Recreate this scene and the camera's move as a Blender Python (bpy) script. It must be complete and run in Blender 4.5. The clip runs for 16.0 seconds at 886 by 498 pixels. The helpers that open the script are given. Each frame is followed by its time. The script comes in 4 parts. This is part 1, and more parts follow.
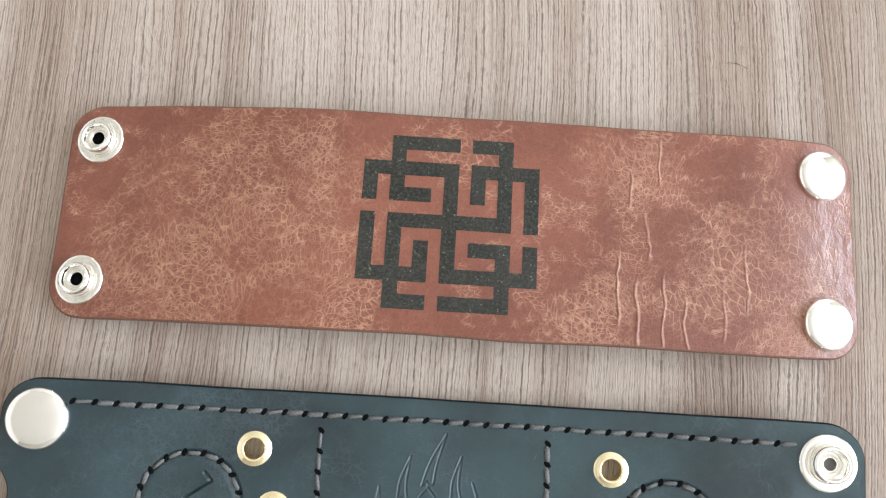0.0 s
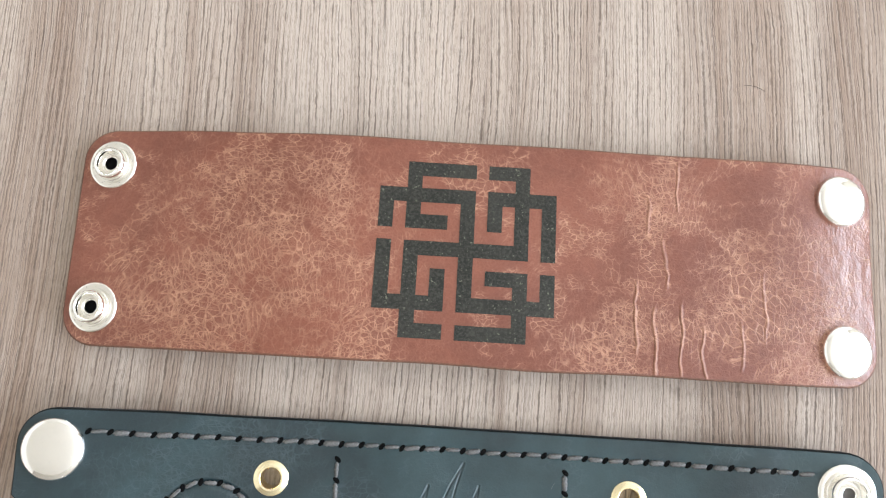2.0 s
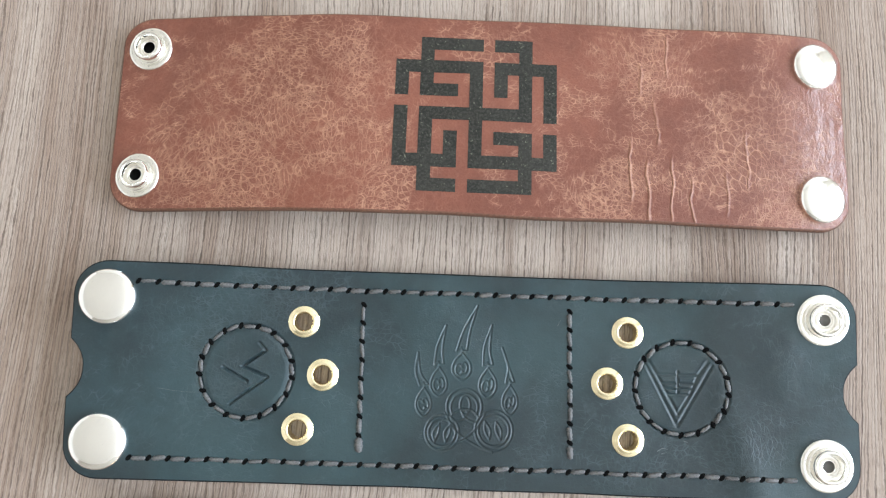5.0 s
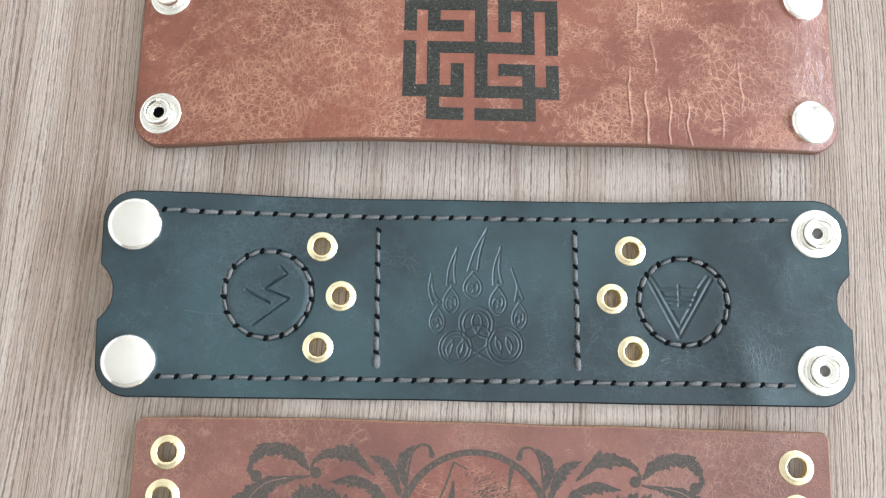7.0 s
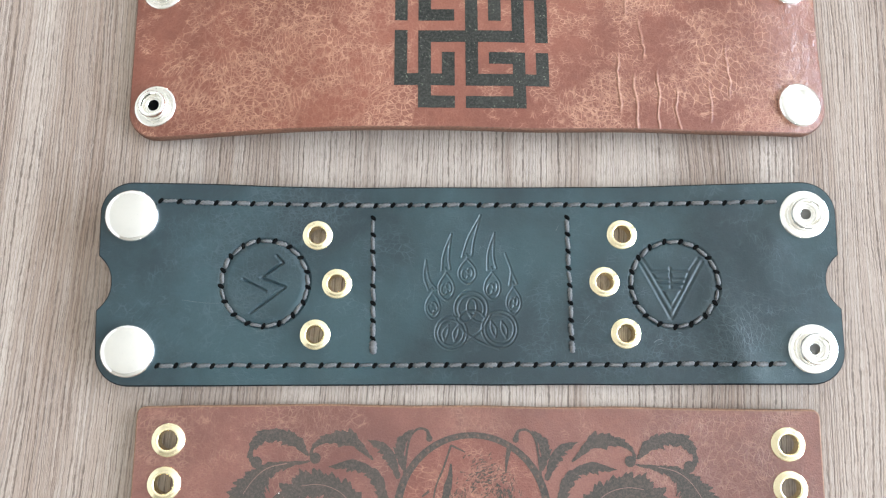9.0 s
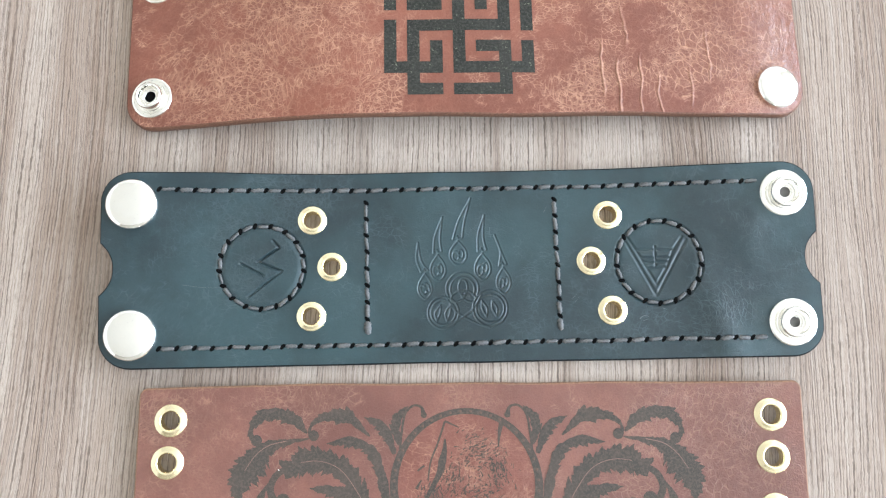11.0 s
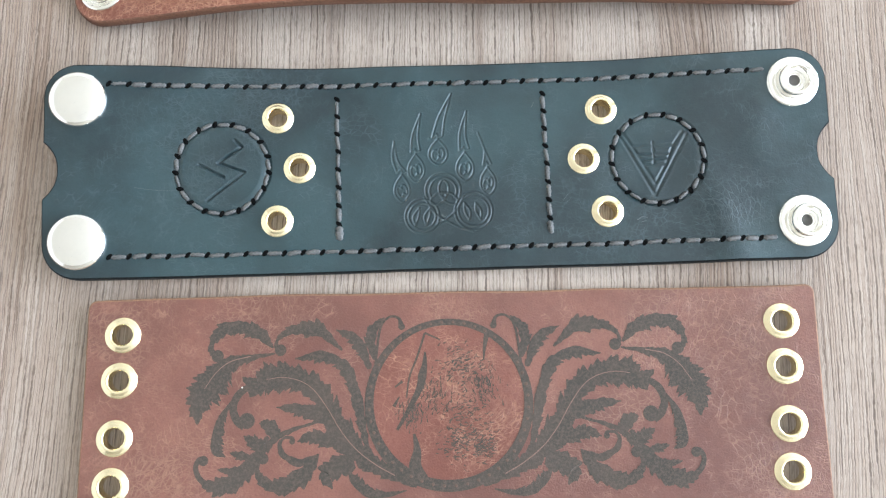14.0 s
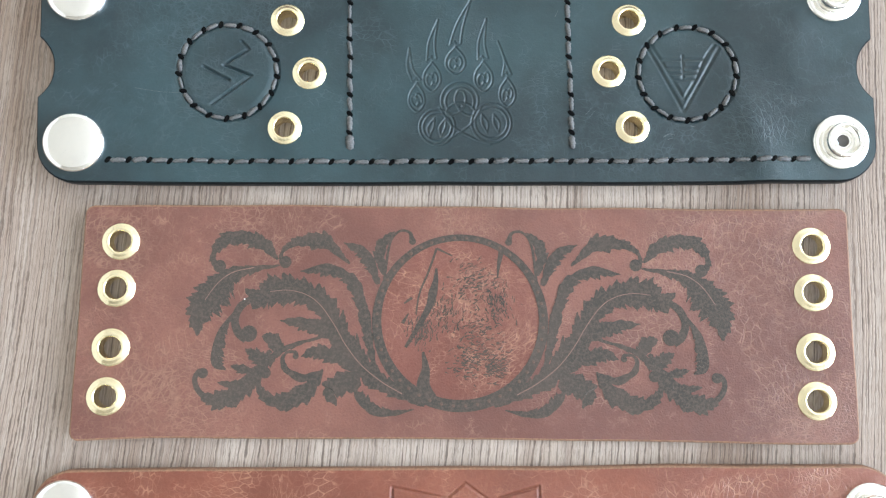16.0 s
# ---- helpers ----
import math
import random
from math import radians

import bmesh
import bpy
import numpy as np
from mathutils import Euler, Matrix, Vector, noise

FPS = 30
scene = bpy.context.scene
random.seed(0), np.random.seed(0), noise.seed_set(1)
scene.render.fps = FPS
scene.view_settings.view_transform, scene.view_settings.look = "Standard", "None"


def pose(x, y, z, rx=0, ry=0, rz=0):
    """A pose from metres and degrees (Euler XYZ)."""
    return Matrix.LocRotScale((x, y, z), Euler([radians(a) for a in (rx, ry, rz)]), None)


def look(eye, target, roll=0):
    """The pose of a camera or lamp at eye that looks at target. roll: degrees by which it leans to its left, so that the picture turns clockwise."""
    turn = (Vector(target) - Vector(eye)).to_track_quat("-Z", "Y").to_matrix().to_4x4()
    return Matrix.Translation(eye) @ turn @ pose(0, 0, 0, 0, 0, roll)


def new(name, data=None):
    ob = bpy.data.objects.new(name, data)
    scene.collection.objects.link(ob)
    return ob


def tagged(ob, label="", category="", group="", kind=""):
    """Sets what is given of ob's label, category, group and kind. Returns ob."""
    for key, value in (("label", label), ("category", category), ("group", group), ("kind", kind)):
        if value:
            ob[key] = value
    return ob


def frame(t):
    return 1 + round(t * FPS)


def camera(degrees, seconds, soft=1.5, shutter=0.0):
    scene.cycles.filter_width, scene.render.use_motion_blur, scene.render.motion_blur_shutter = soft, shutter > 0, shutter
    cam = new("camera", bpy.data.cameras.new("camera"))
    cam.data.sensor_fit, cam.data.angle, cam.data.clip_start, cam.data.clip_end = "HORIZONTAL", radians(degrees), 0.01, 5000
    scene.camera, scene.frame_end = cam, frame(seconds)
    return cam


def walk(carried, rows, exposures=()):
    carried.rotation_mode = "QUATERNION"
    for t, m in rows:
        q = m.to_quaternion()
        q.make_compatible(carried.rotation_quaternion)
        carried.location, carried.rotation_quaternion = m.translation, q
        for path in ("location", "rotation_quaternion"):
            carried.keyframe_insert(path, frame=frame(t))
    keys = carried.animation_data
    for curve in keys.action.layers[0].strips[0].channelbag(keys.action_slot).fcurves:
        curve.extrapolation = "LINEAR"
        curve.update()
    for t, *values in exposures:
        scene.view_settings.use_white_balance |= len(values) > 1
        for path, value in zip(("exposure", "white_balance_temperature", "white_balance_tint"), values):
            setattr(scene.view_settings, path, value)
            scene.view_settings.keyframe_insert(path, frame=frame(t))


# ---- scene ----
import itertools

cam = camera(65.0, 16.0, soft=1.25)
PATH = [
    (0.0, 0.00160, 0.03393, 0.17749, 10.519, 0.227, 4.364),
    (0.5, 0.00060, 0.03899, 0.17815, 9.935, -0.018, 4.427),
    (1.0, -0.00086, 0.04200, 0.17945, 10.175, 0.033, 4.494),
    (1.5, -0.00099, 0.04293, 0.17969, 10.037, 0.025, 4.438),
    (2.0, -0.00320, 0.04255, 0.17789, 9.832, 0.208, 4.333),
    (2.5, -0.00321, 0.04116, 0.17729, 9.638, 0.049, 4.162),
    (3.0, -0.00257, 0.03582, 0.18265, 9.485, 0.183, 4.008),
    (3.5, -0.00259, 0.02892, 0.18560, 9.302, 0.223, 3.766),
    (4.0, -0.00418, 0.02135, 0.18696, 8.882, 0.297, 3.516),
    (4.5, -0.00502, 0.01341, 0.18821, 9.010, 0.129, 3.269),
    (7.0, -0.00713, -0.01941, 0.19485, 10.038, 0.340, 1.892),
    (7.5, -0.00878, -0.02066, 0.19572, 9.909, 0.533, 1.667),
    (8.0, -0.00899, -0.02096, 0.19481, 9.874, 0.330, 1.436),
    (8.5, -0.00712, -0.02129, 0.19584, 9.992, 0.300, 1.146),
    (9.0, -0.00624, -0.02288, 0.19674, 9.838, 0.266, 0.897),
    (11.5, -0.00426, -0.03029, 0.20470, 9.584, 0.234, -0.291),
    (12.0, -0.00577, -0.03383, 0.20701, 9.667, 0.208, -0.486),
    (12.5, -0.00450, -0.03912, 0.20656, 9.832, 0.061, -0.664),
    (13.0, -0.00251, -0.04493, 0.20552, 9.826, 0.301, -0.795),
    (13.5, -0.00182, -0.04874, 0.19502, 9.650, 0.296, -0.848),
    (14.0, 0.00009, -0.05118, 0.18042, 9.473, 0.066, -0.710),
    (14.5, 0.00247, -0.05468, 0.17045, 9.212, 0.009, -0.378),
    (15.0, 0.00193, -0.05968, 0.16505, 8.388, -0.007, 0.067),
    (15.5, -0.00046, -0.06289, 0.16631, 7.872, 0.012, 0.504),
    (16.0, -0.00268, -0.06549, 0.16985, 7.590, 0.026, 0.915),
]
walk(cam, [(t, pose(x, y, z, rx, ry, rz)) for t, x, y, z, rx, ry, rz in PATH], exposures=[(0.0, -0.32, 6500, 10), (1.5, -0.22, 6500, 10), (4.5, -0.32, 6350, 9), (7.0, -0.1, 6150, 8), (12.5, 0.0, 6080, 7), (16.0, -0.13, 6080, 7)])

# ---- world and light ----
world = bpy.data.worlds.new("sky")
scene.world = world
world.use_nodes = True
wn = world.node_tree
sky = wn.nodes.new("ShaderNodeTexSky")
sky.sky_type, sky.sun_disc = "NISHITA", False
sky.sun_elevation, sky.sun_rotation = radians(40), radians(200)
wn.nodes["Background"].inputs["Strength"].default_value = 0.1
wn.links.new(sky.outputs["Color"], wn.nodes["Background"].inputs["Color"])

# unseen room added round the table: walls x, y; table top is z = 0
WEST, EAST, SOUTH, NORTH, FLOOR, CEIL = -2.6, 2.9, -2.5, 2.4, -0.75, 2.3
WIN = (-2.2, 1.5, 0.2, 2.25)  # window in the east wall: y from, y to, z from, z to
lamp_data = bpy.data.lights.new("window_daylight", "AREA")
lamp_data.shape, lamp_data.size, lamp_data.size_y = "RECTANGLE", WIN[1] - WIN[0] - 0.06, WIN[3] - WIN[2] - 0.06
lamp_data.energy, lamp_data.color = 262.0, (0.84, 0.945, 1.09)
window_daylight = new("window_daylight", lamp_data)
window_daylight.matrix_world = look((EAST + 0.06, (WIN[0] + WIN[1]) / 2, (WIN[2] + WIN[3]) / 2), (EAST - 1, (WIN[0] + WIN[1]) / 2, (WIN[2] + WIN[3]) / 2))


# ---- materials ----
class Nodes:
    """Short hand for a node material."""

    def __init__(self, name):
        self.mat = bpy.data.materials.new(name)
        self.mat.use_nodes = True
        self.tree = self.mat.node_tree
        self.bsdf = self.tree.nodes["Principled BSDF"]

    def put(self, socket, value):
        if isinstance(value, bpy.types.NodeSocket):
            self.tree.links.new(value, socket)
        elif isinstance(value, tuple) and len(value) == 3 and socket.type == "RGBA":
            socket.default_value = (*value, 1)
        else:
            socket.default_value = value

    def set(self, **values):
        for key, value in values.items():
            self.put(self.bsdf.inputs[key.replace("_", " ")], value)
        return self

    def coords(self, scale=(1, 1, 1), rot=0.0, shift=(0, 0, 0)):
        tc = self.tree.nodes.new("ShaderNodeTexCoord")
        mp = self.tree.nodes.new("ShaderNodeMapping")
        mp.inputs["Scale"].default_value = scale
        mp.inputs["Rotation"].default_value = (0, 0, rot)
        mp.inputs["Location"].default_value = shift
        self.tree.links.new(tc.outputs["Object"], mp.inputs["Vector"])
        return mp.outputs["Vector"]

    def noise(self, vec, scale, detail=3.0, rough=0.55, distortion=0.0):
        n = self.tree.nodes.new("ShaderNodeTexNoise")
        self.put(n.inputs["Vector"], vec)
        for key, value in (("Scale", scale), ("Detail", detail), ("Roughness", rough), ("Distortion", distortion)):
            n.inputs[key].default_value = value
        return n.outputs["Fac"]

    def edges(self, vec, scale, random=1.0):
        n = self.tree.nodes.new("ShaderNodeTexVoronoi")
        n.feature = "DISTANCE_TO_EDGE"
        self.put(n.inputs["Vector"], vec)
        n.inputs["Scale"].default_value, n.inputs["Randomness"].default_value = scale, random
        return n.outputs["Distance"]

    def span(self, value, a, b, c=0.0, d=1.0):
        n = self.tree.nodes.new("ShaderNodeMapRange")
        n.interpolation_type = "SMOOTHSTEP"
        for k, v in enumerate((value, a, b, c, d)):
            self.put(n.inputs[k], v)
        return n.outputs["Result"]

    def math(self, op, a, b=0.0):
        n = self.tree.nodes.new("ShaderNodeMath")
        n.operation = op
        self.put(n.inputs[0], a)
        self.put(n.inputs[1], b)
        return n.outputs[0]

    def mix(self, fac, a, b, blend="MIX"):
        n = self.tree.nodes.new("ShaderNodeMix")
        n.data_type, n.blend_type = "RGBA", blend
        self.put(n.inputs[0], fac)
        self.put(n.inputs[6], a)
        self.put(n.inputs[7], b)
        return n.outputs[2]

    def warp(self, vec, scale, amount, detail=3.0):
        n = self.tree.nodes.new("ShaderNodeTexNoise")
        self.put(n.inputs["Vector"], vec)
        n.inputs["Scale"].default_value, n.inputs["Detail"].default_value = scale, detail
        s = self.tree.nodes.new("ShaderNodeVectorMath")
        s.operation = "MULTIPLY_ADD"
        self.put(s.inputs[0], n.outputs["Color"])
        s.inputs[1].default_value = (amount, amount, amount)
        self.put(s.inputs[2], vec)
        return s.outputs[0]

    def scaled(self, vec, scale, rot=0.0, shift=(0, 0, 0)):
        mp = self.tree.nodes.new("ShaderNodeMapping")
        mp.inputs["Scale"].default_value = scale
        mp.inputs["Rotation"].default_value = (0, 0, rot)
        mp.inputs["Location"].default_value = shift
        self.put(mp.inputs["Vector"], vec)
        return mp.outputs["Vector"]

    def split(self, vec):
        n = self.tree.nodes.new("ShaderNodeSeparateXYZ")
        self.put(n.inputs[0], vec)
        return n.outputs["X"], n.outputs["Y"]

    def join(self, x, y, z=0.0):
        n = self.tree.nodes.new("ShaderNodeCombineXYZ")
        for k, v in enumerate((x, y, z)):
            self.put(n.inputs[k], v)
        return n.outputs["Vector"]

    def bump(self, height, distance, strength=1.0, normal=None):
        n = self.tree.nodes.new("ShaderNodeBump")
        n.inputs["Strength"].default_value, n.inputs["Distance"].default_value = strength, distance
        self.put(n.inputs["Height"], height)
        if normal is not None:
            self.put(n.inputs["Normal"], normal)
        return n.outputs["Normal"]


def laminate():
    """Grey-brown wood-look laminate: dense dark grain lines along y, pale wood between, browner bands."""
    m = Nodes("wood_laminate")
    # the grain leans one way at the far end and the other way near by: a shallow bow along y
    x, y = m.split(m.coords())
    reach = m.math("SUBTRACT", y, -0.05)
    x = m.math("ADD", x, m.math("MULTIPLY", m.math("MULTIPLY", reach, reach), 0.3))
    drift = m.noise(m.join(m.math("MULTIPLY", x, 26.0), m.math("MULTIPLY", y, 5.0)), 1.0, 2, 0.5)
    wiggle = m.noise(m.join(m.math("MULTIPLY", x, 260.0), m.math("MULTIPLY", y, 110.0)), 1.0, 3, 0.6)
    quiver = m.noise(m.join(m.math("MULTIPLY", x, 900.0), m.math("MULTIPLY", y, 480.0), 4.0), 1.0, 2, 0.6)
    x = m.math("ADD", x, m.math("ADD", m.math("MULTIPLY", drift, 0.012), m.math("ADD", m.math("MULTIPLY", wiggle, 0.0009), m.math("MULTIPLY", quiver, 0.0005))))

    def stretched(kx, ky, detail=3.0, rough=0.6, z=0.0):
        return m.noise(m.join(m.math("MULTIPLY", x, kx), m.math("MULTIPLY", y, ky), z), 1.0, detail, rough)

    def grain(pitch, thin, thick, z):
        """Fine dark lines, one every pitch metres, each of its own strength, broken along its length."""
        t = m.math("ADD", m.math("DIVIDE", x, pitch), m.math("MULTIPLY", stretched(0.6 / pitch, 9.0, 2.0, 0.5, z), 0.9))
        row = m.math("FLOOR", t)
        gap = m.math("MULTIPLY", m.math("ABSOLUTE", m.math("SUBTRACT", m.math("FRACT", t), 0.5)), 2.0)
        own = m.noise(m.join(m.math("MULTIPLY", row, 3.71), m.math("MULTIPLY", y, 28.0), z + 5.0), 1.0, 2.0, 0.6)
        own = m.math("MULTIPLY", m.span(own, 0.32, 0.6), m.span(m.noise(m.join(m.math("MULTIPLY", row, 1.93), m.math("MULTIPLY", y, 260.0), z), 1.0, 2.0, 0.7), 0.3, 0.55, 0.35, 1.0))
        wide = m.math("ADD", m.math("MULTIPLY", own, thick - thin), thin)
        return m.math("MULTIPLY", m.span(m.math("DIVIDE", gap, wide), 0.35, 1.0, 1.0, 0.0), m.math("ADD", m.math("MULTIPLY", own, 0.75), 0.25))

    broad = stretched(30.0, 0.9, 3, 0.6)
    mid = stretched(150.0, 2.2, 3, 0.65, 3.0)
    fleck = stretched(2600.0, 300.0, 3, 0.7, 7.0)
    fibre = stretched(1300.0, 22.0, 3, 0.7, 9.0)
    brown = m.span(broad, 0.36, 0.62, 1.0, 0.0)
    # browner grain on both sides, paler in between; also makes up for uneven light
    for centre, half, much in ((-0.106, 0.045, 0.25), (0.128, 0.03, 0.5), (-0.015, 0.055, -0.5)):
        brown = m.math("MINIMUM", m.math("ADD", brown, m.span(m.math("ABSOLUTE", m.math("SUBTRACT", x, centre)), half * 0.4, half, much, 0.0)), 1.0)
    brown = m.math("MAXIMUM", brown, 0.0)
    coarse = grain(0.00175, 0.14, 0.36, 0.0)
    close = grain(0.00085, 0.2, 0.5, 11.0)
    line = m.math("MAXIMUM", coarse, m.math("MULTIPLY", close, m.math("ADD", m.math("MULTIPLY", brown, 0.4), 0.4)))
    col = m.mix(brown, (0.53, 0.437, 0.367), (0.335, 0.243, 0.187))
    col = m.mix(m.math("MULTIPLY", m.span(mid, 0.45, 0.68), 0.3), col, (0.33, 0.25, 0.2))
    col = m.mix(m.math("MULTIPLY", m.span(fibre, 0.45, 0.62), 0.22), col, (0.7, 0.63, 0.56))
    col = m.mix(m.math("MULTIPLY", m.span(fleck, 0.5, 0.64), 0.42), col, (0.2, 0.145, 0.115))
    col = m.mix(m.math("MULTIPLY", line, 0.72), col, (0.115, 0.082, 0.066))
    relief = m.math("SUBTRACT", m.math("MULTIPLY", fibre, 0.5), line)
    n = m.bump(relief, 0.00012, 0.7)
    m.set(Base_Color=col, Roughness=m.span(fibre, 0.3, 0.7, 0.58, 0.72), Normal=n, Specular_IOR_Level=0.12)
    return m.mat


def leather(name, base, dark, light, web=0.6, pores=0.5, rough=0.45, creases=0.0, spec=0.5, blotch=0.7, coat=0.0, coat_rough=0.12, zones=()):
    """Waxed leather: blotches, a web of pale cracks in patches, pores, and folds across the strap."""
    m = Nodes(name)
    p = m.coords()
    big = m.noise(p, 22, 4, 0.6)
    mid = m.noise(p, 75, 4, 0.65, 0.6)
    col = m.mix(m.math("MULTIPLY", m.span(big, 0.38, 0.62), blotch), base, dark)
    # two fine webs of cracks that follow the swirl of the hide, and a coarse one where it was bent
    flow = m.warp(p, 26, 0.022, 2.0)
    crack = m.span(m.edges(m.scaled(m.warp(flow, 420, 0.0005, 1.0), (1.0, 0.5, 1), 0.6), 700), 0.01, 0.105, 1.0, 0.0)
    crack2 = m.span(m.edges(m.scaled(m.warp(flow, 450, 0.0005, 1.0), (0.5, 1.0, 1), -0.4), 840), 0.01, 0.105, 1.0, 0.0)
    coarse = m.span(m.edges(m.warp(m.scaled(p, (1.0, 0.75, 1), 0.3), 150, 0.0026, 2.0), 430), 0.0, 0.09, 1.0, 0.0)
    hair = m.span(m.edges(m.warp(p, 300, 0.0006, 1.0), 1500), 0.01, 0.13, 1.0, 0.0)
    broken = m.span(m.noise(p, 420, 3, 0.65), 0.4, 0.62)
    cloud = m.noise(m.scaled(p, (0.8, 1.25, 1), -0.5), 36, 4, 0.62, 1.6)
    cloud2 = mid
    if zones:
        # bent or scuffed stretches, on black leather partly painted sheen: u, v, reach in metres
        worn = None
        for u, v, reach in zones:
            d = m.tree.nodes.new("ShaderNodeVectorMath")
            d.operation = "DISTANCE"
            m.put(d.inputs[0], m.coords((1, 1, 0)))
            d.inputs[1].default_value = (u, v, 0)
            one = m.span(d.outputs["Value"], 0.0, reach * 1.5, 1.0, 0.0)
            worn = one if worn is None else m.math("MAXIMUM", worn, one)
        cloud = m.math("ADD", m.math("SUBTRACT", cloud, 0.06), m.math("MULTIPLY", worn, 0.13))
        cloud2 = m.math("ADD", m.math("SUBTRACT", mid, 0.05), m.math("MULTIPLY", worn, 0.12))
        col = m.mix(m.math("MULTIPLY", m.math("MULTIPLY", worn, m.span(mid, 0.4, 0.62)), 0.55), col, dark)
    patch = m.span(cloud, 0.45, 0.66)
    patch2 = m.span(cloud2, 0.45, 0.62)
    some = m.math("ADD", m.math("MULTIPLY", patch, 0.9), 0.1)
    some2 = m.math("ADD", m.math("MULTIPLY", patch2, 0.88), 0.12)
    lines = m.math("MAXIMUM", m.math("MULTIPLY", crack, some), m.math("MULTIPLY", crack2, some2))
    lines = m.math("MAXIMUM", lines, m.math("MULTIPLY", hair, m.math("MULTIPLY", m.math("MAXIMUM", some, some2), 0.3)))
    if zones:
        lines = m.math("MAXIMUM", lines, m.math("MULTIPLY", coarse, m.math("MULTIPLY", m.math("ADD", m.math("MULTIPLY", worn, 0.75), 0.25), m.math("ADD", m.math("MULTIPLY", patch2, 0.6), 0.4))))
    lines = m.math("MULTIPLY", lines, m.math("ADD", m.math("MULTIPLY", broken, 0.5), 0.5))
    col = m.mix(m.math("MULTIPLY", m.math("MAXIMUM", patch, m.math("MULTIPLY", patch2, 0.7)), 0.1 * web), col, light)
    col = m.mix(m.math("MULTIPLY", lines, 0.95 * web), col, light)
    grain = m.noise(p, 1900, 3, 0.65)
    col = m.mix(m.math("MULTIPLY", m.span(grain, 0.45, 0.75), 0.5 * pores), col, dark)
    height = m.math("SUBTRACT", m.math("MULTIPLY", grain, 0.5 * pores), m.math("MULTIPLY", lines, 0.75 * web))
    pebble = m.edges(m.warp(p, 300, 0.001, 1.0), 1300)
    n = m.bump(height, 0.00014, 0.9)
    n = m.bump(m.span(pebble, 0.0, 0.3), 0.00005, 0.35 * pores, n)
    swell = m.noise(p, 120, 3, 0.55)
    n = m.bump(swell, 0.0012, 0.2, n)
    if creases:
        # folds across the strap: place along it, stretch across it, in metres
        sep = m.tree.nodes.new("ShaderNodeSeparateXYZ")
        m.put(sep.inputs[0], m.warp(m.coords((1, 1, 1)), 110, 0.0035))
        fold = None
        for u, v0, v1, deep in ((0.0405, -0.024, -0.003, 1.0), (0.0452, -0.03, -0.01, 1.0), (0.0515, -0.03, -0.008, 1.0), (0.0572, -0.03, -0.014, 0.8), (0.0432, 0.006, 0.018, 0.6),
                                (0.0508, 0.012, 0.027, 0.7), (0.0475, -0.008, 0.008, 0.5), (0.0665, -0.026, -0.012, 0.5), (0.0725, -0.02, 0.0, 0.4)):
            d = m.span(m.math("ABSOLUTE", m.math("SUBTRACT", sep.outputs["X"], u + 0.0017)), 0.0, 0.0006, deep, 0.0)
            mid_v, half_v = (v0 + v1) / 2 + 0.0017, (v1 - v0) / 2
            one = m.math("MULTIPLY", d, m.span(m.math("ABSOLUTE", m.math("SUBTRACT", sep.outputs["Y"], mid_v)), half_v * 0.55, half_v, 1.0, 0.0))
            fold = one if fold is None else m.math("MAXIMUM", fold, one)
        # pale pull-up leather on the folds, their glints put into the colour too
        col = m.mix(m.math("MULTIPLY", fold, 0.45), col, light)
        n = m.bump(fold, 0.00045, creases, n)
        # crumpled end
        endz = m.span(sep.outputs["X"], 0.078, 0.096)
        wr = m.noise(m.warp(m.coords((1, 0.5, 1), 0.5), 160, 0.004), 330, 3, 0.6)
        n = m.bump(m.math("MULTIPLY", wr, endz), 0.0012, 0.35, n)
        gloss = m.span(sep.outputs["X"], 0.084, 0.097, coat, 0.85)
    m.set(Base_Color=col, Roughness=m.span(mid, 0.3, 0.7, rough - 0.07, rough + 0.1), Normal=n, Specular_IOR_Level=spec)
    if coat:
        m.set(Coat_Weight=gloss if creases else coat, Coat_Roughness=coat_rough, Coat_Normal=n)
    return m.mat


def metal(name, colour, rough, scratch=0.25):
    m = Nodes(name)
    p = m.coords((1, 1, 1))
    s = m.noise(p, 900, 4, 0.7)
    wipe = m.noise(p, 140, 3, 0.6)
    m.set(Base_Color=m.mix(m.math("MULTIPLY", m.span(wipe, 0.5, 0.8), 0.25), colour, tuple(c * 0.8 for c in colour)), Metallic=1.0,
          Roughness=m.span(s, 0.3, 0.75, rough, rough + scratch * 0.5), Normal=m.bump(s, 0.00002, 0.3))
    return m.mat


def plain(name, colour, rough=0.6, vary=0.15, scale=600.0):
    m = Nodes(name)
    s = m.noise(m.coords(), scale, 4, 0.65)
    m.set(Base_Color=m.mix(m.span(s, 0.35, 0.7), colour, tuple(c * (1 - vary) for c in colour)), Roughness=rough, Specular_IOR_Level=min(0.5, 4 * max(colour)), Normal=m.bump(s, 0.0001, 0.3))
    return m.mat


def burnt(name, deep, pale, scale=1500.0, specks=0.0):
    """Leather scorched by engraving: matt, speckled."""
    m = Nodes(name)
    p = m.coords()
    s = m.noise(p, scale, 3, 0.75)
    b = m.noise(p, 70, 3)
    col = m.mix(m.span(s, 0.4, 0.68), deep, pale)
    col = m.mix(m.math("MULTIPLY", m.span(b, 0.4, 0.7), 0.35), col, pale)
    col = m.mix(m.math("MULTIPLY", m.span(m.noise(p, scale * 0.75, 2, 0.8), 0.64, 0.7), specks), col, (0.2, 0.2, 0.15))
    m.set(Base_Color=col, Roughness=0.75, Normal=m.bump(s, 0.0001, 0.7), Specular_IOR_Level=0.3)
    return m.mat


